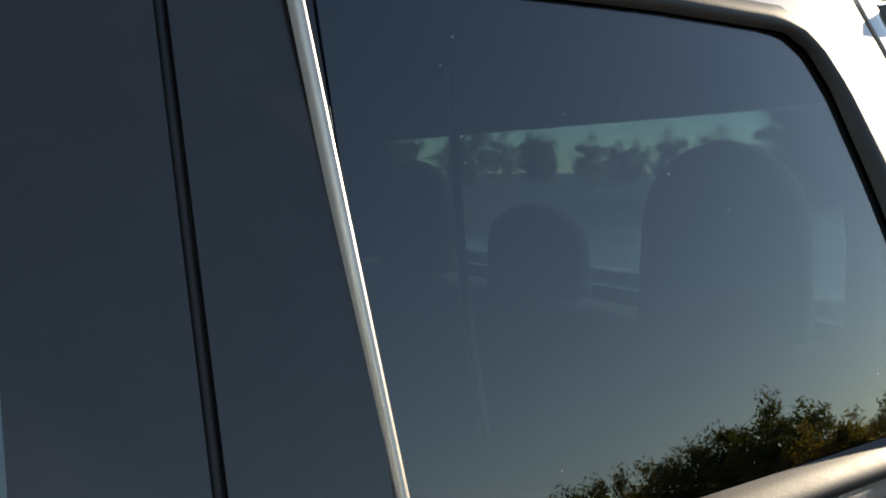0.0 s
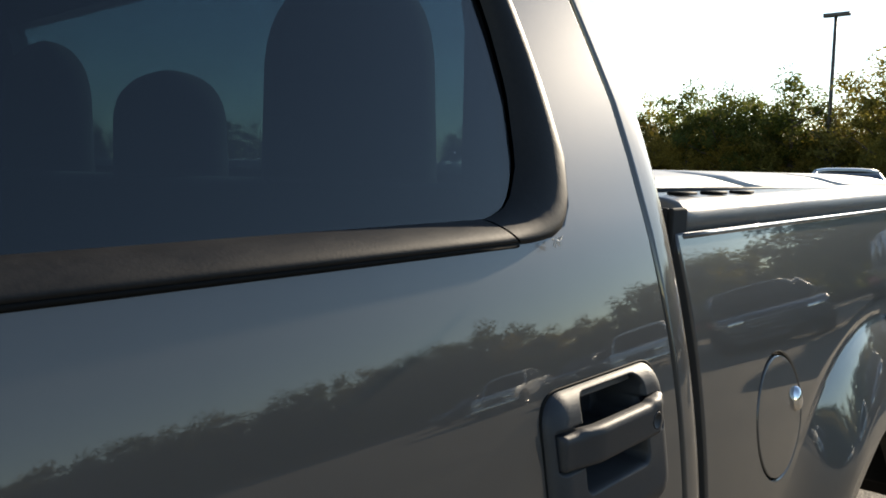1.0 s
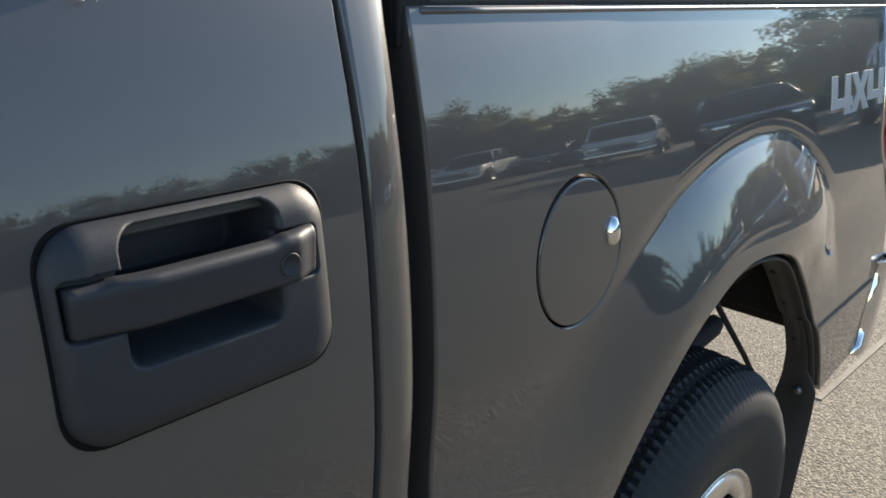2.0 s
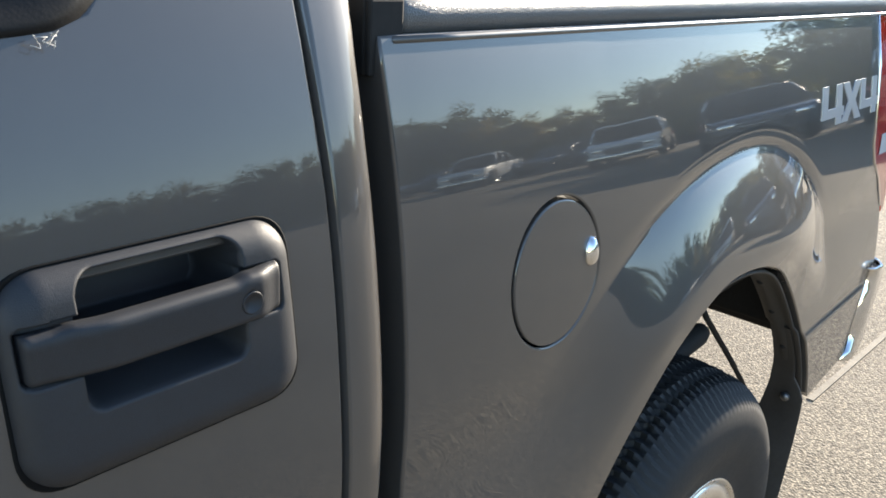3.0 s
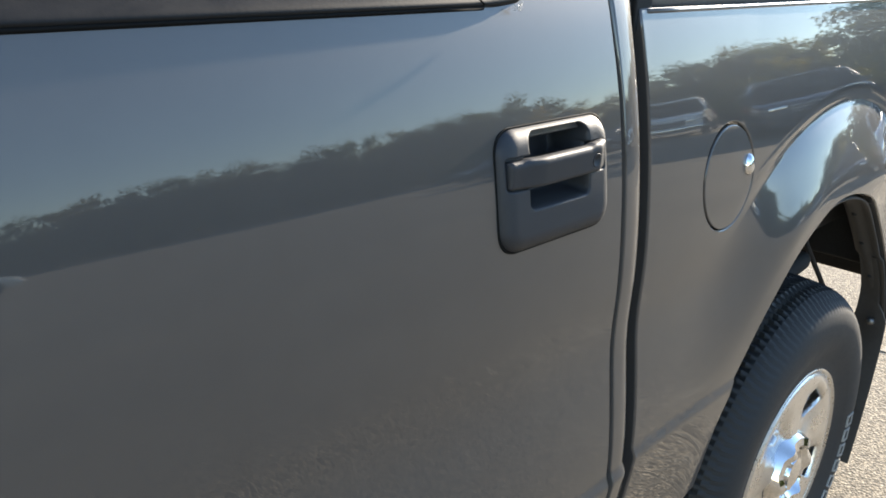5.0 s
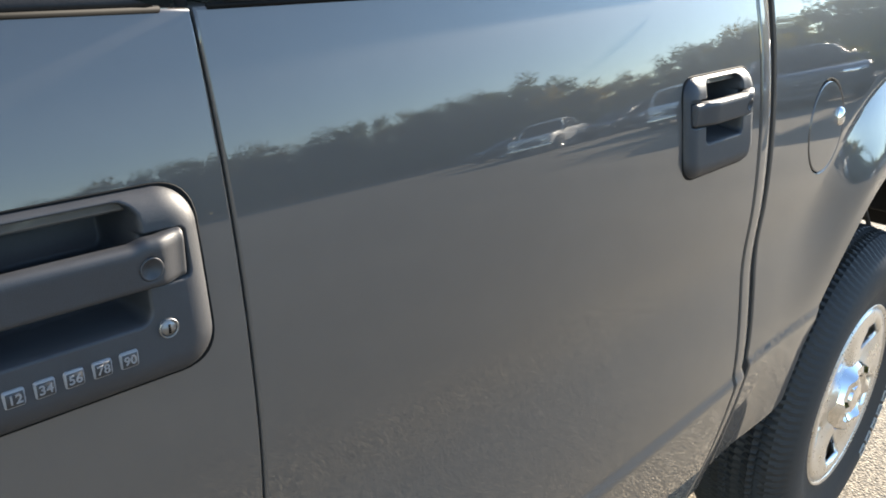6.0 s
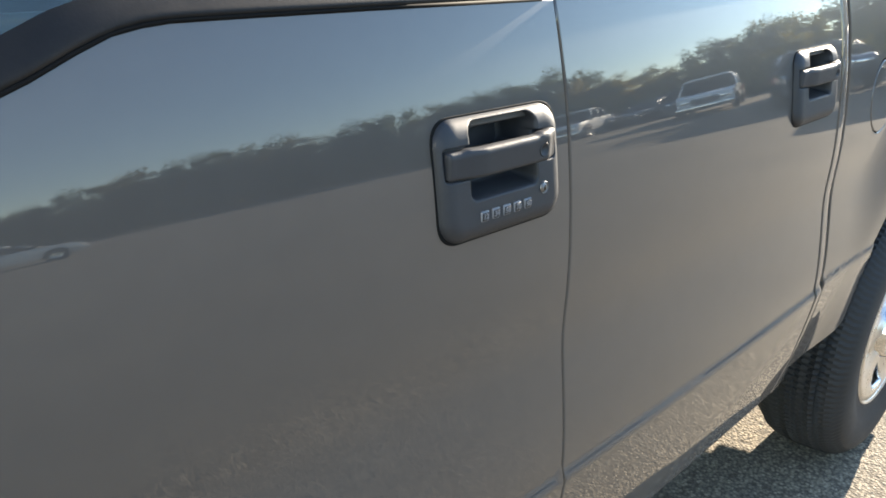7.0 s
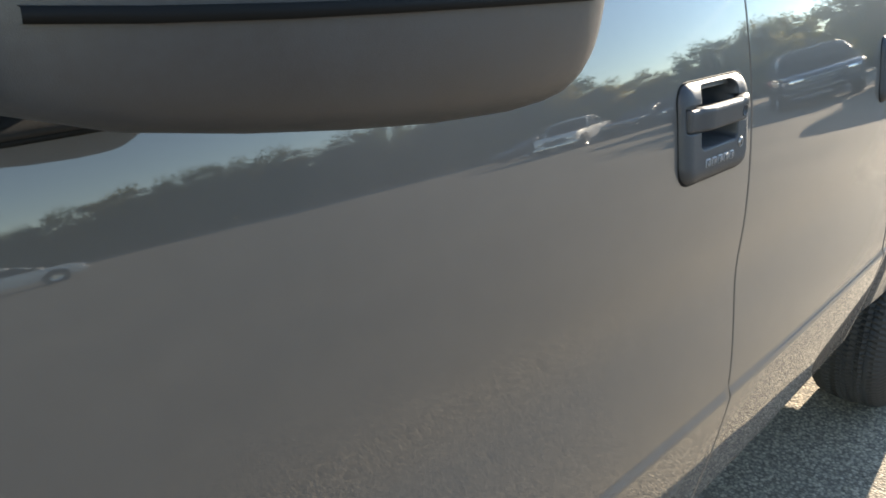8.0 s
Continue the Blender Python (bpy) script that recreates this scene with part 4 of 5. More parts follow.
# tonneau: crowned cover with a sewn, ribbed front edge
for k in range(3):
    bm = bmesh.new()
    x0, x1 = 0.90 + k * 0.498, 0.90 + (k + 1) * 0.498 - 0.008
    rows = []
    for i in range(11):
        x = x0 + (x1 - x0) * i / 10
        rows.append([(x, 0.163 + (1.697 - 0.163) * j / 24, 1.4165 + 0.0245 * (1 - (2 * j / 24 - 1) ** 12) - (0.004 if i in (0, 10) else 0)) for j in range(25)])
    grid(bm, rows)
    bmesh.ops.recalc_face_normals(bm, faces=bm.faces)
    ob = tpart("tonneau_panel", bm, M_COVER, "silver-white bed cover panel")
    md = ob.modifiers.new("thick", 'SOLIDIFY')
    md.thickness, md.offset = 0.02, -1
for s in (0, 1):
    bm = bmesh.new()
    box(bm, 0.912, 2.385, 0.1515, 0.172, 1.396, 1.4155, 0.002, 1)
    tpart("tonneau_seal", mirrored(bm) if s else bm, M_RUBBER, "black seal under the bed cover")
bm = bmesh.new()
for k in range(70):
    y = 0.17 + k * 0.0215
    tube(bm, [(0.905, y, 1.4385), (0.940, y + 0.012, 1.4425)], 0.005, 6)
tpart("tonneau_stitching", bm, M_COVER, "ribbed sewn edge of the bed cover")

bm = bmesh.new()
box(bm, 2.345, 2.395, 0.16, 1.70, 0.86, 1.38, 0.012, 3)
tpart("tailgate", bm, M_PAINT)
bm = bmesh.new()
box(bm, 2.275, 2.335, 0.12, 1.74, 0.655, 0.895, 0.008, 2)
tpart("bed_rear_sill", bm, M_UNDER)
for s in (0, 1):
    lens = [(x + 0.004, z + 0.003) for x, z in LAMP_EDGE] + [(2.380, 0.966), (2.398, 0.972), (2.405, 1.20), (2.398, 1.3778)]
    lens[0] = (2.207, 1.3778)
    lamp = tskin("tail_lamp", lens, lambda x, z: side(x, z) - 0.001, M_RED, step=0.03, flange=0.09, lip=0.004, mirror=bool(s), label="tall red tail lamp wrapped round the bed's corner")
    # Chrome tube stands for the sunlit fold of the bed's edge.
    bm = bmesh.new()
    tube(bm, [(x + 0.001, side(x, z) - 0.0006, z) for x, z in LAMP_EDGE], 0.0026, 8)
    tpart("lamp_trim", mirrored(bm) if s else bm, M_CHROME, "chrome line for the sunlit fold by the lamp", parent=lamp)
    bm = bmesh.new()
    grid(bm, [[(x, side(x, z) - 0.0025, z) for z in (1.108, 1.125, 1.14, 1.15)] for x in (2.245, 2.29, 2.34, 2.385)])
    tpart("reverse_lens", mirrored(bm) if s else bm, M_LENS, "white reversing lens", parent=lamp)
bm = bmesh.new()
rows = []
for y, x in ((-0.006, 2.332), (-0.023, 2.350), (-0.026, 2.395), (-0.006, 2.440), (0.07, 2.475), (0.3, 2.50), (0.93, 2.51), (1.56, 2.50), (1.79, 2.475), (1.866, 2.440), (1.886, 2.395), (1.883, 2.350), (1.866, 2.332)):
    zb = 0.075 * smooth01((min(y, 2 * YC - y) - 0.02) / 0.06)
    rows.append([(x + 0.014 + dx - (0.20 * (0.81 - z) if x < 2.40 else 0), y, z) for z, dx in ((0.635 + zb, -0.03), (0.65 + zb * 0.8, -0.008), (0.69 + zb * 0.1, 0), (0.705, -0.005), (0.79, -0.005), (0.81, 0), (0.835, -0.006), (0.845, -0.03))])
grid(bm, rows)
bmesh.ops.recalc_face_normals(bm, faces=bm.faces)
bump = tpart("rear_bumper", bm, M_CHROME, "chrome rear step bumper")
md = bump.modifiers.new("thick", 'SOLIDIFY')
md.thickness = 0.004
# Unseen crossmember, added to block low sun under the bed.
bm = bmesh.new()
box(bm, 2.30, 2.38, 0.45, 1.41, 0.50, 0.695, 0.01)
tpart("rear_crossmember", bm, M_UNDER)

# ---------- mirror ----------
def mirror_ring(x, cy, hy, z0, z1, n=40, power=0.36):
    cz, hz = (z0 + z1) / 2, (z1 - z0) / 2
    out = []
    for a in range(n):
        w = a * math.tau / n
        c, q = math.cos(w), math.sin(w)
        out.append((x, cy + math.copysign(abs(c) ** power, c) * hy, cz + math.copysign(abs(q) ** power, q) * hz))
    return out


def wing_mirror(mirror, door):
    def go(b):
        return mirrored(b) if mirror else b
    b = bmesh.new()
    shell = [(-0.724, 0.014, 1.366), (-0.716, 0.012, 1.364), (-0.7125, 0.0105, 1.3625), (-0.7112, 0.0085, 1.360), (-0.7118, 0.006, 1.3565), (-0.7142, 0.0035, 1.3520),
             (-0.7180, 0.0018, 1.3480), (-0.7230, 0.0008, 1.3450), (-0.7300, 0.0, 1.3428), (-0.740, -0.0004, 1.3415), (-0.760, -0.0005, 1.3405), (-0.80, 0.0, 1.3420),
             (-0.84, 0.001, 1.3455), (-0.88, 0.004, 1.3500), (-0.915, 0.012, 1.3545), (-0.940, 0.025, 1.361), (-0.958, 0.045, 1.380), (-0.966, 0.070, 1.43)]
    shell = [(x - 0.018, inset, z0 + 0.0075) for x, inset, z0 in shell]
    rows = []
    for x, inset, z0 in shell:
        rows.append(mirror_ring(x, -0.115 + inset * 0.25, 0.098 - inset, z0 + 0.0035, 1.6665 - (z0 - 1.342), 64, 0.24))
    v = grid(b, rows, closed=True)
    b.faces.new(v[-1])
    bmesh.ops.recalc_face_normals(b, faces=b.faces)
    tpart("wing_mirror", go(b), M_BLACK, "black textured wing mirror", parent=door)
    # dark joint between the lower shell and the upper cap
    b = bmesh.new()
    rows = []
    for x, inset, z0 in shell[8:16]:
        y = -0.115 + inset * 0.25 - (0.098 - inset)
        rows.append([(x, y + 0.004, 1.4030), (x, y - 0.0012, 1.4025), (x, y - 0.0012, 1.3985), (x, y + 0.004, 1.3980)])
    grid(b, rows, closed=True)
    bmesh.ops.recalc_face_normals(b, faces=b.faces)
    tpart("shell_joint", go(b), M_GAPSHADE, parent=door)
    b = bmesh.new()
    rows = [mirror_ring(-0.746, -0.115, 0.083, 1.3765, 1.6445, 40, 0.24), mirror_ring(-0.746, -0.115, 0.04, 1.4685, 1.5485, 40, 0.24)]
    v = grid(b, rows, closed=True)
    b.faces.new(v[-1])
    tpart("mirror_glass", go(b), M_CHROME, "mirror glass", parent=door, smooth=False)
    b = bmesh.new()
    rows = []
    for k in range(9):
        t = k / 8
        y = -0.04 + 0.11 * t
        rows.append([(-0.841 + 0.068 * math.cos(q * math.tau / 16) * (1 + 0.35 * t), y, 1.3945 - 0.012 * t + 0.027 * math.sin(q * math.tau / 16) * (1 + 0.2 * t)) for q in range(16)])
    v = grid(b, rows, closed=True)
    b.faces.new(v[0])
    b.faces.new(v[-1])
    bmesh.ops.recalc_face_normals(b, faces=b.faces)
    tpart("mirror_arm", go(b), M_BLACK, "black mirror arm", parent=door)


wing_mirror(False, front_door)
wing_mirror(True, front_door_far)

# ---------- wheels ----------
def wheel(hx, mirror, steer=0):
    def go(b):
        return mirrored(b) if mirror else b
    yo = WHEEL_Y
    R = WHEEL_R
    hub = (hx, yo, HUB_Z)
    b = bmesh.new()
    # tyre: sidewalls turned, tread blocks raised
    wid = 0.255
    prof = [(0.207, 0.012), (0.213, 0.003), (0.236, 0.001), (0.262, -0.008), (0.292, -0.013), (0.320, -0.0135), (0.342, -0.009), (0.352, -0.004)]
    tread = [(0.3605, 0.002), (0.3690, 0.010), (0.3765, 0.019), (0.3835, 0.031), (0.3880, 0.044), (0.3905, 0.056), (0.3905, 0.060), (0.3930, 0.072), (0.3940, 0.086), (0.3940, 0.090), (0.3950, 0.106), (0.3950, 0.120),
             (0.3950, 0.124), (0.3945, 0.138), (0.3940, 0.154), (0.3940, 0.158), (0.3925, 0.170), (0.3900, 0.184), (0.3900, 0.188), (0.3870, 0.200), (0.3815, 0.214), (0.3700, 0.226)]
    inner = [(r, wid - 0.012 - y) for r, y in reversed(prof)]
    full = [(0.207 + (r - 0.207) * (R - 0.207) / 0.188, y if y < 0 else y * 0.86) for r, y in prof + tread + inner]
    n = 792 if hx > 0 and not mirror else 264
    per = n / 132                                       # blocks round the tyre
    ring = []
    groove_y = {5, 6, 8, 9, 11, 12, 14, 15, 17, 18}
    for k in range(n):
        a = k * math.tau / n
        pts = []
        for i, (r, y) in enumerate(full):
            j = i - len(prof)
            if 0 <= j < len(tread):
                zig = abs(((y * 46) % 1) - 0.5)
                ph = (k / per + 1.5 * zig + 1.8 * (y - 0.1) * (6 if j > 3 else 9)) % 1
                if ph < 0.42:
                    r -= 0.0062 if 3 < j < 19 else 0.0034
                elif (k // max(1, int(n / 66))) % 2 == 0 and 3 < j < 19:
                    r -= 0.0008
                if j in groove_y and ph < 0.75:
                    r -= 0.0035
            pts.append((hx + r * math.cos(a), yo + y, HUB_Z + r * math.sin(a)))
        ring.append([b.verts.new(p) for p in pts])
    for k in range(n):
        p, q = ring[k], ring[(k + 1) % n]
        for i in range(len(full) - 1):
            b.faces.new((p[i], p[i + 1], q[i + 1], q[i]))
    bmesh.ops.recalc_face_normals(b, faces=b.faces)
    for v in b.verts:                                  # the contact patch is flat
        if v.co.z < GZ + 0.003:
            v.co.z = GZ + 0.001
    w = tpart("wheel", go(b), M_TYRE, "black all-terrain tyre on polished alloy wheel")
    sharp(w, 30)
    # raised sidewall marks
    for base, count, rad, tall, wide in ((math.radians(-54), 8, 0.290, 0.028, 0.100),):
        for i in range(count):
            a0 = base + i * 0.128
            b = bmesh.new()
            for (ra, rb, wa, wb) in ((rad - tall / 2, rad - tall / 2 + 0.003, 0, 1), (rad + tall / 2 - 0.003, rad + tall / 2, 0, 1), (rad - tall / 2, rad + tall / 2, 0, 0.14), (rad - tall / 2, rad + tall / 2, 0.86, 1)):
                vs = []
                for rr in (ra, rb):
                    for ww in (wa, wb):
                        a = a0 + wide * ww
                        for dy in (-0.0152, -0.009):
                            vs.append(b.verts.new((hx + rr * math.cos(a), yo + dy, HUB_Z + rr * math.sin(a))))
                for f in ((0, 2, 6, 4), (1, 5, 7, 3), (0, 1, 3, 2), (4, 6, 7, 5), (0, 4, 5, 1), (2, 3, 7, 6)):
                    b.faces.new([vs[q] for q in f])
            bmesh.ops.recalc_face_normals(b, faces=b.faces)
            part("sidewall_mark", go(b), M_LETTER, w, "pale outlined raised bar", smooth=False)
    # rim barrel and face
    b = bmesh.new()
    lathe(b, [(r * 0.985, y) for r, y in ((0.206, 0.20), (0.192, 0.19), (0.184, 0.12), (0.187, 0.05), (0.194, 0.022), (0.203, 0.012), (0.210, 0.006), (0.214, 0.000), (0.217, 0.006), (0.211, 0.014))], hub, 72)
    bmesh.ops.recalc_face_normals(b, faces=b.faces)
    rim = part("rim", go(b), M_ALLOY, w, "polished alloy rim")
    b = bmesh.new()
    # dished face with five kidney windows
    rings, segs = [(0.05, 0.022), (0.078, 0.020), (0.096, 0.023), (0.112, 0.024), (0.124, 0.024), (0.136, 0.023), (0.148, 0.021), (0.160, 0.019), (0.174, 0.012), (0.191, 0.010), (0.204, 0.012)], 200
    V = []
    for r, y in ((r * 0.985, y) for r, y in rings):
        V.append([])
        for k in range(segs):
            a = k * math.tau / segs + 0.3
            sp = abs(((k / (segs / 5)) % 1) - 0.5) * 2       # 1 on a spoke, 0 in a window
            V[-1].append((b.verts.new((hx + r * math.cos(a), yo + y - 0.009 * smooth01((sp - 0.25) / 0.5) * smooth01((0.175 - r) / 0.03), HUB_Z + r * math.sin(a))), sp))
    for i in range(len(rings) - 1):
        for k in range(segs):
            k2 = (k + 1) % segs
            s = (V[i][k][1] + V[i][k2][1]) / 2
            if 3 <= i <= 7 and s < (0.13, 0.23, 0.31, 0.36, 0.33)[i - 3]:
                continue
            b.faces.new((V[i][k][0], V[i][k2][0], V[i + 1][k2][0], V[i + 1][k][0]))
    bmesh.ops.recalc_face_normals(b, faces=b.faces)
    face = part("rim_face", go(b), M_ALLOY, w, "polished five-spoke wheel face")
    md = face.modifiers.new("thick", 'SOLIDIFY')
    md.thickness, md.offset = 0.016, 0
    b = bmesh.new()
    lathe(b, [(0.0, 0.05), (0.168, 0.06), (0.172, 0.055)], hub, 40)
    part("brake_disc", go(b), M_UNDER, w)
    # centre cap with six facets and its middle disc
    b = bmesh.new()
    rows = []
    for r, y in ((0.086, 0.024), (0.084, 0.010), (0.074, -0.006), (0.060, -0.010), (0.050, -0.002), (0.036, -0.002), (0.034, -0.012), (0.020, -0.015), (0.001, -0.016)):
        row = []
        for k in range(60):
            a = k * math.tau / 60
            lobe = math.cos(6 * a)
            row.append((hx + r * math.cos(a), yo + y - (0.010 * max(0, lobe) if 0.055 < r < 0.08 else 0), HUB_Z + r * math.sin(a)))
        rows.append(row)
    grid(b, rows, closed=True)
    bmesh.ops.recalc_face_normals(b, faces=b.faces)
    cap = part("centre_cap", go(b), M_CHROME, w, "six-lobed chrome centre cap")
    sharp(cap, 25)
    return w


wheel(HUB_X, False)
wheel(HUB_X, True)
wheel(FRONT_HUB, False)
wheel(FRONT_HUB, True)

# ---------- wheel house, mud flap and chassis ----------
def wheelhouse(hx, mirror, t0, t1):
    bm = bmesh.new()
    deep = arch_depth(hx)
    if hx > 0:
        rows = [[(x + e, min(deep(x, z), deep(x, 0.795) if 0.77 < z < 0.83 else 1.0) + 0.008 + d, z + e) for d, e in ((0, 0), (0.010, 0.002), (0.022, 0.003), (0.026, -0.002), (0.040, -0.001), (0.050, 0.003), (0.053, 0.008))] for x, z in arch_line(hx, -0.011, t0, t1, 60)]
    else:
        rows = [[(x, y, z) for y in (0.012, 0.05, 0.15, 0.30)] for x, z in arch_line(hx, 0.012, t0, t1, 30)]
    grid(bm, rows)
    ob = tpart("wheel_house", mirrored(bm) if mirror else bm, M_ARCH, "black wheel-arch liner")
    md = ob.modifiers.new("thick", 'SOLIDIFY')
    md.thickness = 0.004
    if hx > 0:
        for t in (61, 47, 35):
            x, z = arch_line(hx, -0.014, t, t + 1, 1)[0]
            b = bmesh.new()
            bmesh.ops.create_uvsphere(b, u_segments=12, v_segments=8, radius=0.007, matrix=Matrix.Translation((x, deep(x, z) + 0.040, z)))
            tpart("liner_bolt", mirrored(b) if mirror else b, M_UNDER, parent=ob)


for s in (False, True):
    wheelhouse(HUB_X, s, 16, 100)
    wheelhouse(FRONT_HUB, s, 20, 165)
    bm = bmesh.new()
    rows = []
    for k in range(25):
        z = 0.83 - 0.56 * k / 24
        x = lerp_curve([(0.27, 1.985), (0.38, 2.010), (0.46, 2.021), (0.54, 2.027), (0.60, 2.026), (0.66, 2.016), (0.725, 1.992), (0.78, 1.951), (0.83, 1.906)], z)
        y0 = lerp_curve([(0.38, -0.018), (0.645, -0.019), (0.672, -0.008), (0.69, 0.002), (0.83, 0.004)], z)
        # Inner edge below 0.56 is widened, unseen, to keep sun off the ground.
        y1 = lerp_curve([(0.27, 0.10), (0.39, 0.10), (0.41, 0.30), (0.543, 0.30), (0.563, 0.13), (0.588, 0.064), (0.66, 0.050), (0.725, 0.044), (0.83, 0.040)], z)
        ym = (y0 + y1) / 2
        rows.append([(x, y0, z), (x - 0.002, y0 + 0.004, z), (x + 0.003, ym, z), (x - 0.001, y1, z), (x + 0.009, y1, z), (x + 0.013, ym, z), (x + 0.009, y0 + 0.002, z)])
    v = grid(bm, rows, closed=True)
    bm.faces.new(v[0])
    bm.faces.new(v[-1][::-1])
    bmesh.ops.recalc_face_normals(bm, faces=bm.faces)
    fl = tpart("mud_flap", mirrored(bm) if s else bm, M_ARCH, "black rubber mud flap")
    sharp(fl, 40)
    # Unseen plate behind the tyre, added to block sun under the truck.
    bm = bmesh.new()
    box(bm, 2.016, 2.024, 0.296, 0.425, 0.43, 0.57, 0.002, 1)
    tpart("flap_bracket", mirrored(bm) if s else bm, M_UNDER, parent=fl)
    bm = bmesh.new()
    lathe(bm, [(0.0, 0.004), (0.006, 0.0035), (0.0085, 0.001), (0.0095, -0.004)], (0, 0, 0), 16)
    bm.transform(Matrix.Translation((2.014, 0.014, 0.640)) @ Matrix.Rotation(math.radians(90), 4, 'Z'))
    bmesh.ops.recalc_face_normals(bm, faces=bm.faces)
    tpart("flap_bolt", mirrored(bm) if s else bm, M_LOCK, parent=fl)
    bm = bmesh.new()
    box(bm, -1.6, 2.36, 0.42, 0.50, 0.55, 0.69, 0.01)
    tpart("chassis_rail", mirrored(bm) if s else bm, M_UNDER)
    # Unseen leaf spring, added to bound the sunlit patch on the ground.
    bm = bmesh.new()
    rows = []
    for k in range(13):
        x = 0.98 + 1.18 * k / 12
        z = 0.585 - 0.14 * (1 - ((x - 1.57) / 0.59) ** 2)
        rows.append([(x, 0.385, z), (x, 0.455, z), (x, 0.455, z + 0.035), (x, 0.385, z + 0.035)])
    v = grid(bm, rows, closed=True)
    bm.faces.new(v[0][::-1])
    bm.faces.new(v[-1])
    bmesh.ops.recalc_face_normals(bm, faces=bm.faces)
    tpart("leaf_spring", mirrored(bm) if s else bm, M_UNDER, smooth=False)
    bm = bmesh.new()
    tube(bm, [(1.24, 0.40, 0.50), (1.16, 0.37, 0.92)], 0.032, 12)
    tube(bm, [(1.21, 0.39, 0.66), (1.16, 0.37, 0.92)], 0.045, 12)
    tpart("shock_absorber", mirrored(bm) if s else bm, M_UNDER)
    bm = bmesh.new()
    tube(bm, [(1.50, 0.125, 0.800), (1.60, 0.112, 0.822), (1.68, 0.104, 0.835), (1.722, 0.10, 0.842), (1.738, 0.10, 0.844), (1.745, 0.10, 0.845)], [0.026, 0.023, 0.021, 0.020, 0.016, 0.006], 16)
    tpart("bump_stop", mirrored(bm) if s else bm, M_UNDER)
    bm = bmesh.new()
    tube(bm, [(1.70, 0.10, 0.915), (1.753, 0.10, 0.863), (1.83, 0.10, 0.797), (1.92, 0.10, 0.720), (2.00, 0.10, 0.648), (2.07, 0.10, 0.578)], 0.0055, 8)
    tpart("brake_cable", mirrored(bm) if s else bm, M_UNDER)
    bm = bmesh.new()
    box(bm, 1.02, 2.08, 0.30, 0.34, 0.91, 1.0, 0.01)
    box(bm, 2.075, 2.10, 0.062, 0.42, 0.752, 1.02, 0.008)
    tpart("wheel_house_wall", mirrored(bm) if s else bm, M_UNDER)
    bm = bmesh.new()
    box(bm, -1.08, 0.85, 0.06, 0.13, 0.60, 0.66, 0.01)
    tpart("rocker", mirrored(bm) if s else bm, M_UNDER)
bm = bmesh.new()
tube(bm, [(HUB_X, 0.20, HUB_Z), (HUB_X, 1.66, HUB_Z)], 0.045, 14)
tube(bm, [(HUB_X - 0.14, YC, HUB_Z), (HUB_X + 0.14, YC, HUB_Z)], 0.13, 16)
tpart("rear_axle", bm, M_UNDER)
bm = bmesh.new()
box(bm, -1.06, 0.85, 0.10, 1.76, 0.66, 0.70)
tpart("cab_floor", bm, M_UNDER, smooth=False)
bm = bmesh.new()
box(bm, 2.26, 2.48, 0.55, 1.31, 0.36, 0.50, 0.02)
tpart("tow_hitch", bm, M_UNDER)

# ---------- interior ----------
def headrest(cx, cy, z0, w, h, t=0.11):
    bm = bmesh.new()
    rows = []
    for k in range(21):
        v = k / 20 if k < 12 else 0.6 + 0.4 * math.sin((k - 12) / 8 * math.pi / 2)
        s = max(0.02, 1 - abs(2 * v - 1) ** 2.6) ** 0.5 if v > 0.5 else 1.0
        ring = []
        for a in range(20):
            q = a * math.tau / 20
            c, d = math.cos(q), math.sin(q)
            ring.append((cx + math.copysign(abs(c) ** 0.7, c) * t / 2 * s, cy + math.copysign(abs(d) ** 0.6, d) * w / 2 * (s * (1 - 0.10 * v)), z0 + h * v))
        rows.append(ring)
    v = grid(bm, rows, closed=True)
    bm.faces.new(v[0][::-1])
    bm.faces.new(v[-1])
    bmesh.ops.recalc_face_normals(bm, faces=bm.faces)
    return bm


bm = bmesh.new()
box(bm, 0.10, 0.62, 0.16, 1.70, 0.78, 1.00, 0.05, 4)
rear_seat = tpart("rear_seat", bm, M_SEAT, "charcoal cloth rear bench")
bm = bmesh.new()
box(bm, 0.66, 0.81, 0.16, 1.70, 0.95, 1.42, 0.05, 4)
tpart("rear_backrest", bm, M_SEAT, parent=rear_seat)
for cy, w, h in ((0.385, 0.255, 0.245), (0.775, 0.235, 0.155), (1.20, 0.26, 0.235)):
    tpart("headrest", headrest(0.745, cy, 1.415, w, h, 0.10), M_SEAT, "charcoal cloth headrest", parent=rear_seat)
for cy in (0.46, 1.40):
    bm = bmesh.new()
    box(bm, -0.62, -0.12, cy - 0.25, cy + 0.25, 0.80, 0.98, 0.05, 4)
    fs = tpart("front_seat", bm, M_SEAT, "charcoal cloth front seat")
    bm = bmesh.new()
    box(bm, -0.17, -0.02, cy - 0.25, cy + 0.25, 0.95, 1.46, 0.06, 4)
    tpart("front_backrest", bm, M_SEAT, parent=fs)
    tpart("headrest", headrest(-0.06, cy, 1.47, 0.27, 0.20), M_SEAT, parent=fs)
bm = bmesh.new()
box(bm, -1.10, -0.75, 0.12, 1.74, 1.05, 1.33, 0.04, 3)
tpart("dashboard", bm, M_BLACK)
bm = bmesh.new()
rows = [[(x, y, 1.80 + 0.03 * (1 - (2 * (y - 0.2) / 1.46 - 1) ** 2)) for y in [0.20 + 1.46 * j / 12 for j in range(13)]] for x in (-0.55, 0.0, 0.4, 0.78)]
grid(bm, rows)
tpart("headliner", bm, M_LINER)
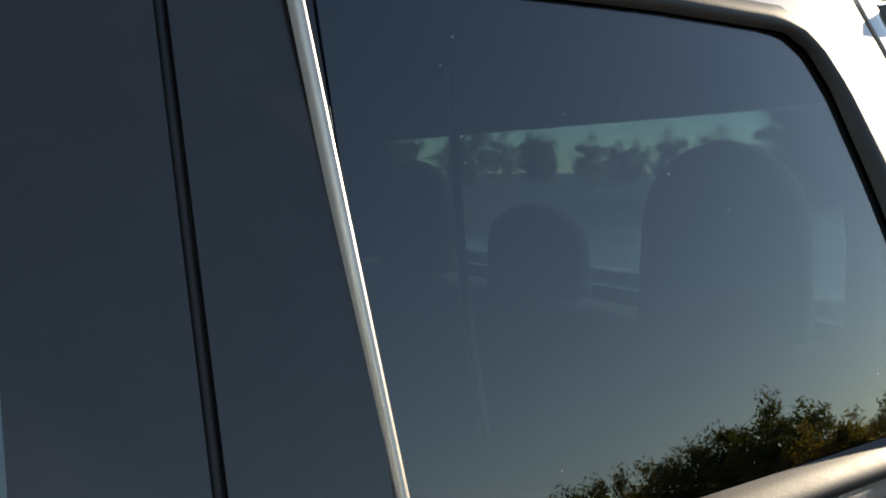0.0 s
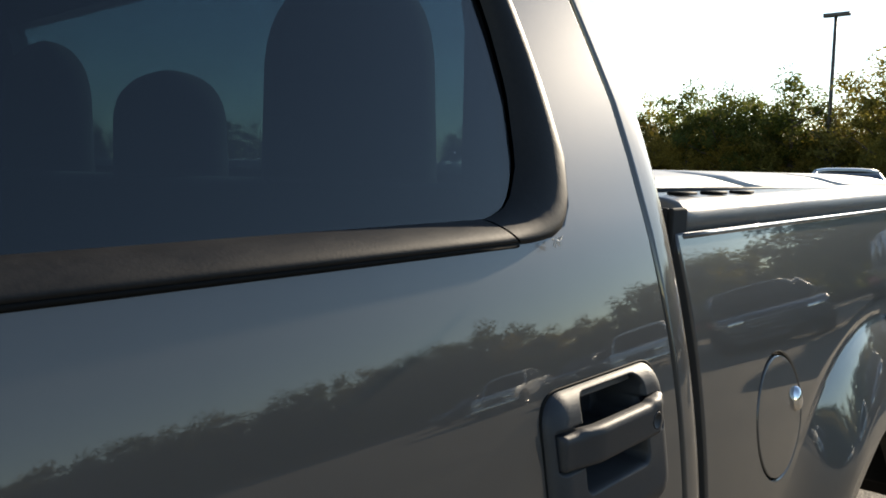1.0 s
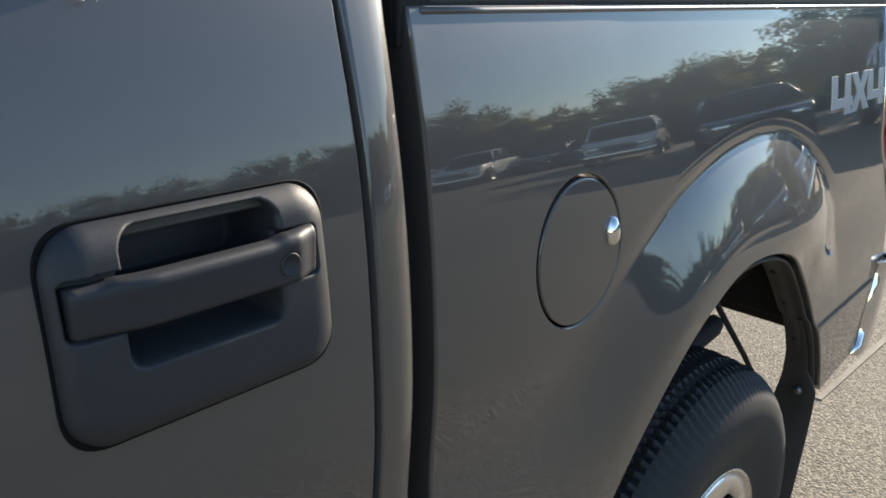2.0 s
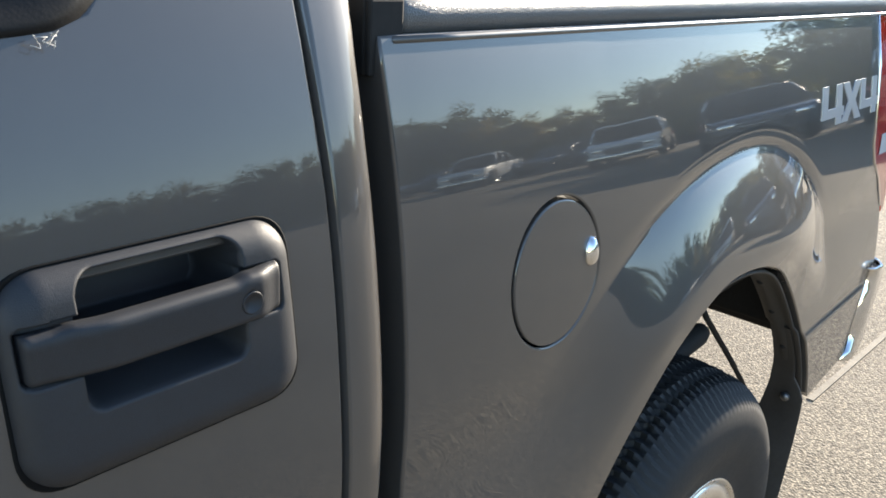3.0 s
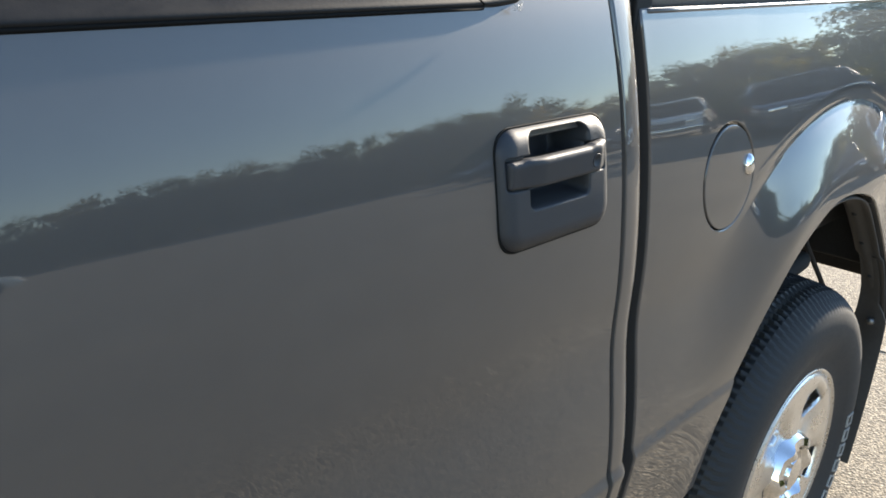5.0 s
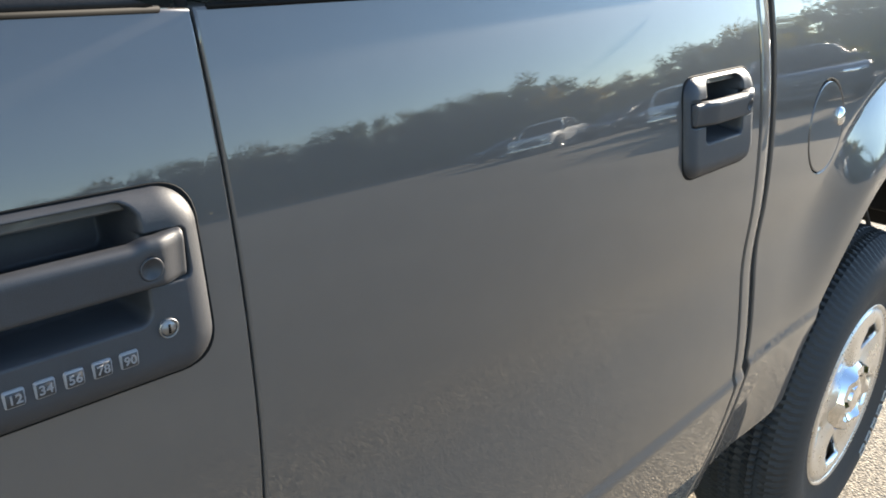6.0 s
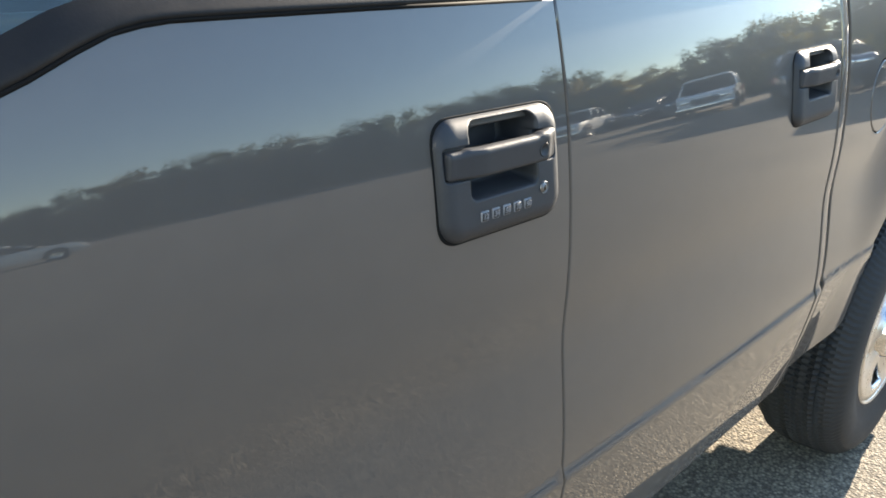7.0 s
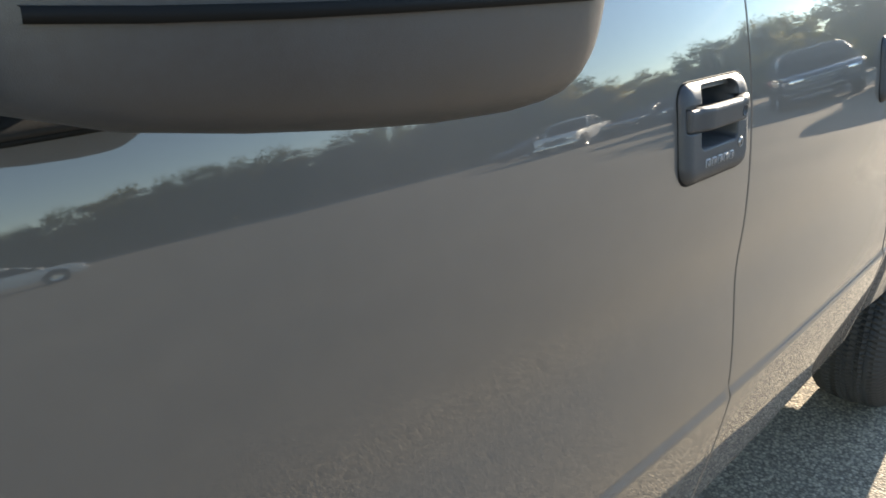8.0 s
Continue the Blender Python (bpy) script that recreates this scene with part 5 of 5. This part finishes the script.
# seat belt: webbing strip seen nearly edge on, with a pale painted glint thread
bm = bmesh.new()
rows = []
for k in range(13):
    t = k / 12
    x, y, z = 0.226 + 0.030 * t, 0.205 + 0.012 * math.sin(math.pi * t), 1.70 - 0.30 * t
    rows.append([(x, y, z), (x + 0.030, y + 0.034, z), (x + 0.030, y + 0.0352, z), (x, y + 0.0012, z)])
grid(bm, rows, closed=True)
bmesh.ops.recalc_face_normals(bm, faces=bm.faces)
belt = tpart("seat_belt", bm, M_SEAT, "dark seat belt webbing")
bm = bmesh.new()
tube(bm, [(0.2255 + 0.030 * k / 12, 0.2045 + 0.012 * math.sin(math.pi * k / 12), 1.70 - 0.30 * k / 12) for k in range(13)], 0.0009, 6)
tpart("selvedge", bm, M_BELT, "pale thread for the sun glint on the belt's edge", parent=belt)
for s in (0, 1):
    for xa, xb, ya in ((-0.02, 0.06, 0.21), (0.755, 0.81, 0.175)):
        bm = bmesh.new()
        box(bm, xa, xb, ya, ya + 0.05, 0.72, 1.80, 0.015, 2)
        tpart("inner_pillar", mirrored(bm) if s else bm, M_LINER)
    bm = bmesh.new()
    box(bm, -1.0, 0.80, 0.09, 0.115, 0.72, 1.375, 0.008, 2)
    tpart("door_card", mirrored(bm) if s else bm, M_LINER)


# ---------- the lot: parked vehicles ----------
PROFILES = {
    # lower body side line and greenhouse side line, nose towards +x
    "pickup": ([(-2.75, 0.55), (-2.78, 0.95), (-2.74, 1.22), (-0.95, 1.22), (-0.75, 1.20), (1.05, 1.18), (1.20, 1.17), (2.35, 1.10), (2.66, 1.00), (2.72, 0.70), (2.66, 0.42), (-2.6, 0.45)],
               [(-0.98, 1.18), (-0.80, 1.82), (-0.55, 1.88), (0.40, 1.87), (0.62, 1.80), (1.18, 1.16)], 0.97, 2.72, (1.72, -1.72), 0.40),
    "wagon": ([(-2.25, 0.45), (-2.35, 0.75), (-2.30, 1.08), (1.0, 1.06), (2.0, 0.98), (2.28, 0.86), (2.34, 0.60), (2.28, 0.35), (-2.2, 0.36)],
              [(-2.22, 1.05), (-1.95, 1.62), (-1.75, 1.70), (0.10, 1.70), (0.40, 1.62), (1.12, 1.04)], 0.90, 2.34, (1.38, -1.38), 0.36),
    "saloon": ([(-2.25, 0.40), (-2.36, 0.70), (-2.30, 0.98), (-1.5, 1.02), (0.9, 0.98), (1.9, 0.90), (2.25, 0.76), (2.34, 0.55), (2.26, 0.28), (-2.2, 0.30)],
               [(-1.75, 1.00), (-1.15, 1.38), (-0.75, 1.46), (0.0, 1.45), (0.30, 1.38), (1.10, 0.96)], 0.89, 2.34, (1.40, -1.38), 0.33),
}


def hull(line, half, tuck_top, tuck_low):
    """A body shell over a side line: sections across, narrower at the top and at the ends, with softened edges."""
    line = resample(rounded(line, 0.10, 4), 0.12)
    z0, z1 = min(p[1] for p in line), max(p[1] for p in line)
    x0, x1 = min(p[0] for p in line), max(p[0] for p in line)
    cx, cz = (x0 + x1) / 2, (z0 + z1) / 2

    def wid(x, z):
        w = half - tuck_top * ((z - z0) / (z1 - z0)) ** 2 - tuck_low * (1 - (z - z0) / (z1 - z0)) ** 3
        t = abs(2 * (x - x0) / (x1 - x0) - 1)
        return w * (1 - 0.10 * t ** 6)

    rows = []
    for s, pull, narrow in ((-1, 0.05, 0.0), (-1, 0.008, 0.012), (-1, 0.0, 0.05), (1, 0.0, 0.05), (1, 0.008, 0.012), (1, 0.05, 0.0)):
        row = []
        for x, z in line:
            dx, dz = cx - x, cz - z
            n = math.hypot(dx, dz)
            row.append((x + dx / n * pull, s * (wid(x, z) - narrow), z + dz / n * pull))
        rows.append(row)
    bm = bmesh.new()
    v = grid(bm, rows, closed=True)
    bm.faces.new(v[0])
    bm.faces.new(v[-1][::-1])
    bmesh.ops.triangulate(bm, faces=[f for f in bm.faces if len(f.verts) > 4])
    bmesh.ops.recalc_face_normals(bm, faces=bm.faces)
    return bm


def car_wheel(x, y, r, parent, side_sign):
    b = bmesh.new()
    lathe(b, [(r * 0.62, 0.0), (r * 0.9, -0.012 * side_sign), (r, 0.03 * side_sign), (r, 0.20 * side_sign), (r * 0.9, 0.235 * side_sign), (r * 0.6, 0.22 * side_sign)], (x, y, r), 32)
    bmesh.ops.recalc_face_normals(b, faces=b.faces)
    t = part("wheel", b, M_TYRE, parent)
    b = bmesh.new()
    lathe(b, [(0.001, 0.02 * side_sign), (r * 0.2, 0.015 * side_sign), (r * 0.5, 0.035 * side_sign), (r * 0.6, 0.01 * side_sign), (r * 0.64, 0.0)], (x, y, r), 20)
    bmesh.ops.recalc_face_normals(b, faces=b.faces)
    part("rim", b, M_ALLOY, t)
    b = bmesh.new()
    lathe(b, [(r + 0.10, 0.004 * side_sign), (r + 0.02, 0.006 * side_sign), (r - 0.05, 0.02 * side_sign)], (x, y + 0.012 * side_sign, r), 32)
    part("wheel_well", b, M_UNDER, parent)


def vehicle(kind, name, paint, label, m, rack=False, marker=False):
    low, top, half, nose, axles, r = PROFILES[kind]
    ob = empty(name)
    tagged(ob, label, {"pickup": "pickup truck", "wagon": "car", "saloon": "car"}[kind], group="vehicles parked in the lot")
    part("body", hull(low, half, 0.05, 0.06), paint, ob)
    if kind == "pickup":
        b = bmesh.new()
        box(b, -2.70, -1.05, -half + 0.10, half - 0.10, 1.10, 1.224)
        part("load_bed", b, M_UNDER, ob, smooth=False)
    part("cabin", hull(top, half - 0.06, 0.17, 0.0), M_GLOSSBLACK, ob, "dark glass cabin")
    # painted roof and pillars over the dark cabin
    zt = max(p[1] for p in top)
    b = bmesh.new()
    ra, rb = top[2][0] - 0.12, top[3][0] + 0.16
    rows = []
    for i in range(9):
        x = ra + (rb - ra) * i / 8
        rows.append([(x, (half - 0.20) * (2 * j / 10 - 1), zt + 0.012 - 0.05 * abs(2 * j / 10 - 1) ** 4 - 0.05 * abs(2 * i / 8 - 1) ** 5) for j in range(11)])
    grid(b, rows)
    roof = part("roof", b, paint, ob)
    md = roof.modifiers.new("thick", 'SOLIDIFY')
    md.thickness = 0.05
    for s in (-1, 1):
        for (a, c) in ((top[0], top[1]), (top[5], top[4])):
            b = bmesh.new()
            tube(b, [(a[0], s * (half - 0.05), a[1]), ((a[0] + c[0]) / 2, s * (half - 0.10), (a[1] + c[1]) / 2), (c[0], s * (half - 0.19), c[1])], 0.035, 8)
            part("pillar", b, paint, ob)
        b = bmesh.new()
        xm = (top[2][0] + top[3][0]) / 2
        tube(b, [(xm, s * (half - 0.04), top[0][1]), (xm, s * (half - 0.21), zt)], 0.035, 8)
        part("pillar", b, paint, ob)
        b = bmesh.new()
        box(b, nose - 0.16, nose + 0.005, s * 0.58 - 0.15, s * 0.58 + 0.15, 0.70 if kind != "saloon" else 0.62, 0.86 if kind != "saloon" else 0.74, 0.03, 2)
        part("headlamp", b, M_CHROME, ob, "clear bright headlamp")
        b = bmesh.new()
        box(b, low[1][0] - 0.02, low[1][0] + 0.10, s * (half - 0.13) - 0.09, s * (half - 0.13) + 0.09, 0.72, 1.0, 0.02, 2)
        part("tail_lamp", b, M_RED, ob)
        b = bmesh.new()
        box(b, top[5][0] - 0.35, top[5][0] - 0.18, s * (half + 0.02) - 0.08, s * (half + 0.02) + 0.08, top[0][1] + 0.0, top[0][1] + 0.15, 0.03, 2)
        part("door_mirror", b, M_BLACK, ob)
        for x in axles:
            car_wheel(x, s * (half + 0.004), r, ob, -s)
    b = bmesh.new()
    box(b, nose - 0.10, nose + 0.02, -0.42, 0.42, 0.58, 0.86, 0.03, 2)
    part("grille", b, M_GLOSSBLACK, ob)
    b = bmesh.new()
    for k in range(3):
        box(b, nose - 0.05, nose + 0.035, -0.42, 0.42, 0.62 + 0.09 * k, 0.645 + 0.09 * k, 0.008, 1)
    part("grille_bar", b, M_CHROME, ob)
    b = bmesh.new()
    box(b, nose - 0.20, nose + 0.07, -half + 0.06, half - 0.06, 0.36, 0.54, 0.05, 3)
    part("front_bumper", b, M_CHROME if kind == "pickup" else paint, ob)
    if marker:
        for k in range(5):
            b = bmesh.new()
            y = -0.5 + 0.25 * k
            box(b, top[3][0] - 0.06, top[3][0] + 0.03, y - 0.035, y + 0.035, zt, zt + 0.035, 0.012, 2)
            part("roof_marker", b, M_CHROME, ob)
    ob.matrix_world = m
    return ob


P_WHITE, P_DARK, P_NAVY, P_SILVER = (car_paint("white_paint", (0.86, 0.86, 0.84), 0.0), car_paint("charcoal_paint", (0.03, 0.03, 0.033), 0.4),
                                   car_paint("navy_paint", (0.02, 0.035, 0.07), 0.4), car_paint("silver_paint", (0.45, 0.46, 0.47), 0.6))


def at_bearing(deg, dist, turn=0, x=0.0, y=0.4):
    """A place mirrored in the flank: bearing from -y towards +x; turn is the vehicle's heading."""
    return pose(x + dist * math.sin(radians(deg)), -(dist * math.cos(radians(deg)) - y), GZ, 0, 0, turn)


vehicle("pickup", "parked_pickup", P_WHITE, "white crew pickup parked in the sunlit lot", at_bearing(51.5, 30, 160))
vehicle("pickup", "parked_pickup", P_WHITE, "white pickup beside a dark car row", at_bearing(61.8, 24.5, 157))
vehicle("wagon", "parked_wagon", P_DARK, "charcoal wagon with chrome grille in the lot", at_bearing(69.5, 16.2, 154))
vehicle("pickup", "parked_pickup", P_SILVER, "silver pickup parked beside a charcoal wagon", at_bearing(81.0, 13.4, 161))
vehicle("saloon", "parked_saloon", P_DARK, "black saloon parked in the car row", at_bearing(57.0, 32, 175))
vehicle("saloon", "parked_saloon", P_DARK, "black low saloon in the far row", at_bearing(48.5, 36, 190))
vehicle("wagon", "parked_wagon", P_NAVY, "navy wagon in the far row", at_bearing(59.4, 33, 176))
vehicle("saloon", "parked_saloon", P_WHITE, "white saloon parked alone on asphalt", at_bearing(10.5, 28, 12, x=-0.6))
vehicle("saloon", "parked_saloon", P_SILVER, "pale silver saloon with bright roof markers", pose(22.0, 5.6, GZ, 0, 0, 200), marker=True)


# ---------- trees ----------
def make_tree(seed, h, spread, leaf, leaves, bushy):
    rnd = random.Random(seed)
    ob = empty("tree")
    b = bmesh.new()
    lean = rnd.uniform(-0.3, 0.3)
    trunk = [(0, 0, -0.1), (0.05 * lean, 0.04, h * 0.2), (0.3 * lean, 0.1 * lean, h * 0.45), (0.5 * lean, 0.2 * lean, h * 0.75)]
    tube(b, trunk, [0.026 * h, 0.021 * h, 0.014 * h, 0.005 * h], 8)
    tips = []
    for k in range(13):
        z = h * (0.22 + 0.5 * k / 13) if not bushy else h * (0.10 + 0.6 * k / 13)
        a = k * 2.4 + rnd.uniform(-0.4, 0.4)
        ln = spread * (0.55 + 0.45 * rnd.random()) * (1.0 - 0.45 * abs(k / 13 - 0.35))
        base = Vector((0.35 * lean * z / h, 0.1 * lean, z))
        tip = base + Vector((math.cos(a) * ln, math.sin(a) * ln, ln * rnd.uniform(0.35, 0.8)))
        mid = (base + tip) / 2 + Vector((0, 0, -0.06 * ln))
        tube(b, [base, mid, tip], [0.009 * h, 0.006 * h, 0.002 * h], 6)
        tips += [(mid, 0.55), (tip, 0.8)]
    tips.append((Vector(trunk[-1]) + Vector((0, 0, h * 0.12)), 0.8))
    part("trunk", b, M_BARK, ob)
    vs, fs = [], []
    clumps = []
    for tip, s in tips:
        for _ in range(3):
            c = tip + Vector((rnd.gauss(0, 1), rnd.gauss(0, 1), rnd.gauss(0, 0.8))) * spread * 0.2
            clumps.append((c, spread * rnd.uniform(0.16, 0.36)))
    for _ in range(leaves):
        c, r = clumps[rnd.randrange(len(clumps))]
        d = Vector((rnd.gauss(0, 1), rnd.gauss(0, 1), rnd.gauss(0, 0.75)))
        d = d.normalized() * r * rnd.random() ** 0.5
        p = c + d
        if p.z < h * 0.07:
            continue
        size = rnd.uniform(0.07, 0.16) * (h / 7) ** 0.5
        u = Vector((rnd.gauss(0, 1), rnd.gauss(0, 1), rnd.gauss(0, 1))).normalized()
        w = u.orthogonal().normalized()
        o = len(vs)
        vs += [p - u * size, p + w * size * 0.5, p + u * size, p - w * size * 0.5]
        fs.append((o, o + 1, o + 2, o + 3))
    me = bpy.data.meshes.new("crown")
    me.from_pydata([tuple(v) for v in vs], [], fs)
    me.materials.append(leaf)
    cr = new("crown", me)
    cr.parent = ob
    return ob


KINDS = [make_tree(3, 7.5, 2.6, M_LEAF_A, 6500, False), make_tree(8, 6.5, 2.3, M_LEAF_B, 6500, True), make_tree(15, 8.5, 3.1, M_LEAF_A, 7500, False),
         make_tree(21, 6.0, 2.1, M_LEAF_C, 5500, True), make_tree(33, 9.5, 3.0, M_LEAF_B, 7000, False)]
TREE_LABEL = ["green broadleaf tree at the lot's edge", "olive bushy tree at the lot's edge", "tall full green tree at the lot's edge", "golden autumn tree at the lot's edge",
              "tall olive tree with open crown"]
for k, t in enumerate(KINDS):
    tagged(t, TREE_LABEL[k], "tree", group="trees round the lot")
rnd = random.Random(5)
placed = [False] * len(KINDS)


def plant(kind, x, y, s):
    t = KINDS[kind]
    m = pose(x, y, GZ, 0, 0, rnd.uniform(0, 360))
    if not placed[kind]:
        placed[kind] = True
        t.matrix_world = m @ Matrix.Diagonal((s, s, s, 1))
    else:
        c = copy_thing(t, m)
        c.scale = (s, s, s)
        c.matrix_basis = m @ Matrix.Diagonal((s, s, s, 1))


# wood beyond the truck, seen past the cab and through the back window
for k in range(26):
    b = 55 + 36 * k / 25 + rnd.uniform(-0.6, 0.6)
    d = 44 + rnd.uniform(-2, 5)
    plant(rnd.choice([0, 1, 1, 3, 1, 0]), d * math.sin(radians(b)), d * math.cos(radians(b)), rnd.uniform(0.70, 0.88))
for k in range(34):
    b = 55 + 38 * k / 33 + rnd.uniform(-0.4, 0.4)
    d = 43 + rnd.uniform(-1, 2)
    plant(rnd.choice([1, 3, 3]), d * math.sin(radians(b)), d * math.cos(radians(b)), rnd.uniform(0.45, 0.62))
for k in range(26):
    b = 6 + 48 * k / 25 + rnd.uniform(-1, 1)
    d = 95 + rnd.uniform(-6, 6)
    plant(rnd.choice([1, 1, 3]), d * math.sin(radians(b)), d * math.cos(radians(b)), rnd.uniform(0.7, 1.15))
# tree line across the lot, mirrored in the flank: a hedge-like wood whose height changes along it
SKYLINE = [(-45, 6.6), (8, 5.0), (12, 5.3), (16, 6.5), (20, 7.6), (32, 7.8), (44, 7.4), (48, 7.6), (50, 8.4), (52.5, 8.2), (54.5, 5.6), (58, 5.5), (62, 5.8), (64, 6.6), (67, 7.6), (69.5, 6.6), (71, 4.2), (73, 5.0), (95, 5.4)]
RANGE = [(-45, 78), (10, 84), (35, 74), (52, 60), (60, 50), (66, 44), (95, 40)]
TOP = [max(v.co.z for c in t.children for v in c.data.vertices) for t in KINDS]


def stand(kind, b, d, top):
    plant(kind, d * math.sin(radians(b)), -d * math.cos(radians(b)), top / TOP[kind])


for row, (count, share, spread, kinds) in enumerate(((60, 1.0, 0.06, (2, 4, 0, 2)), (74, 0.78, 0.10, (1, 1, 3, 1)))):
    for k in range(count):
        b = -42 + 136 * (k + 0.5) / count + rnd.uniform(-0.7, 0.7)
        d = lerp_curve(RANGE, b) - 3.5 * row + rnd.uniform(-1.2, 1.2)
        top = 1.2 + d * math.tan(radians(lerp_curve(SKYLINE, b)))
        stand(rnd.choice(kinds), b, d, top * share * rnd.uniform(1 - spread, 1 + spread * 0.5))
# undergrowth below the tree line
vs, fs = [], []
r3 = random.Random(31)
for row, (count, share) in enumerate(((130, 0.50), (150, 0.30))):
    for k in range(count):
        b = -42 + 136 * (k + 0.5) / count + r3.uniform(-0.6, 0.6)
        d = lerp_curve(RANGE, b) - 7 - 2.5 * row + r3.uniform(-1, 1)
        top = (1.2 + d * math.tan(radians(lerp_curve(SKYLINE, b)))) * share * r3.uniform(0.8, 1.1)
        cx, cy, wide = d * math.sin(radians(b)), -d * math.cos(radians(b)), r3.uniform(1.1, 1.7)
        for q in range(360):
            p = Vector((r3.gauss(0, 1), r3.gauss(0, 1), r3.gauss(0, 1))).normalized() * r3.random() ** 0.35
            p = Vector((cx + p.x * wide, cy + p.y * wide, GZ + top * (0.5 + 0.5 * p.z)))
            u = Vector((r3.gauss(0, 1), r3.gauss(0, 1), r3.gauss(0, 1))).normalized()
            w = u.orthogonal().normalized()
            s = r3.uniform(0.12, 0.26)
            o = len(vs)
            vs += [tuple(p - u * s), tuple(p + w * s * 0.55), tuple(p + u * s), tuple(p - w * s * 0.55)]
            fs.append((o, o + 1, o + 2, o + 3))
for k in range(110):
    b = 54 + 40 * (k + 0.5) / 110 + r3.uniform(-0.3, 0.3)
    d = 47 + r3.uniform(-1, 1.5)
    top = r3.uniform(2.9, 4.1) * (0.75 if 75.3 < b < 76.6 else 1.0)
    cx, cy, wide = d * math.sin(radians(b)), d * math.cos(radians(b)), r3.uniform(0.7, 1.2)
    for q in range(520):
        p = Vector((r3.gauss(0, 1), r3.gauss(0, 1), r3.gauss(0, 1))).normalized() * r3.random() ** 0.35
        p = Vector((cx + p.x * wide, cy + p.y * wide, GZ + top * (0.5 + 0.5 * p.z)))
        u = Vector((r3.gauss(0, 1), r3.gauss(0, 1), r3.gauss(0, 1))).normalized()
        w = u.orthogonal().normalized()
        s = r3.uniform(0.06, 0.13)
        o = len(vs)
        vs += [tuple(p - u * s), tuple(p + w * s * 0.55), tuple(p + u * s), tuple(p - w * s * 0.55)]
        fs.append((o, o + 1, o + 2, o + 3))
me = bpy.data.meshes.new("undergrowth")
me.from_pydata(vs, [], fs)
me.materials.append(M_LEAF_B)
tagged(new("undergrowth", me), "dense olive undergrowth below the far trees", "shrubs", kind="stuff")
# nearer trees at the lot's end
plant(4, 40 * math.sin(radians(77.6)), 40 * math.cos(radians(77.6)), 7.0 / TOP[4])
for b, d, top, kind in ((67.0, 44, 6.8, 1), (68.6, 44, 7.1, 0), (70.0, 45, 6.6, 1), (75.8, 30, 5.6, 0), (77.6, 29, 6.4, 2), (80.5, 30, 7.0, 4), (84.0, 31, 7.2, 2), (88.0, 32, 7.0, 0)):
    stand(kind, b, d, top)

# ---------- lamp post ----------
lamp_post = empty("street_lamp", (41.0, 11.65, GZ + 0.0))
tagged(lamp_post, "tall dark lot lamp with flat twin head", "street lamp")
b = bmesh.new()
tube(b, [(0, 0, 0), (0, 0, 8.8)], [0.11, 0.075], 12)
part("pole", b, M_POLE, lamp_post)
b = bmesh.new()
tube(b, [(0, 0, -0.05), (0, 0, 0.7)], 0.3, 16)
part("pole_base", b, M_CONC, lamp_post)
b = bmesh.new()
box(b, -0.14, 0.14, -0.62, 0.55, 8.75, 8.93, 0.03, 2)
part("lamp_head", b, M_POLE, lamp_post)

# ---------- dry grass at the wood's edge, painted stripe ----------
vs, fs = [], []
r2 = random.Random(9)
for k in range(7000):
    a = radians(r2.uniform(50, 92))
    d = r2.uniform(39, 43.5)
    x, y, h, w = d * math.sin(a), d * math.cos(a), r2.uniform(0.15, 0.6), r2.uniform(0.03, 0.09)
    o = len(vs)
    vs += [(x - w, y, GZ), (x + w, y + w, GZ), (x + r2.uniform(-0.1, 0.1), y, GZ + h)]
    fs.append((o, o + 1, o + 2))
me = bpy.data.meshes.new("grass")
me.from_pydata(vs, [], fs)
me.materials.append(M_GRASS)
tagged(new("grass", me), "dry yellow grass below the trees", "grass", kind="stuff")
b = bmesh.new()
box(b, 0.0, 1.6, -0.011, 0.011, -0.02, 0.004)
bmesh.ops.transform(b, matrix=pose(3.06, 0.206, GZ, 0, 0, -2.4), verts=b.verts)
tagged(part("parking_stripe", b, M_STRIPE, smooth=False), "worn white painted parking stripe", "line", kind="structure")
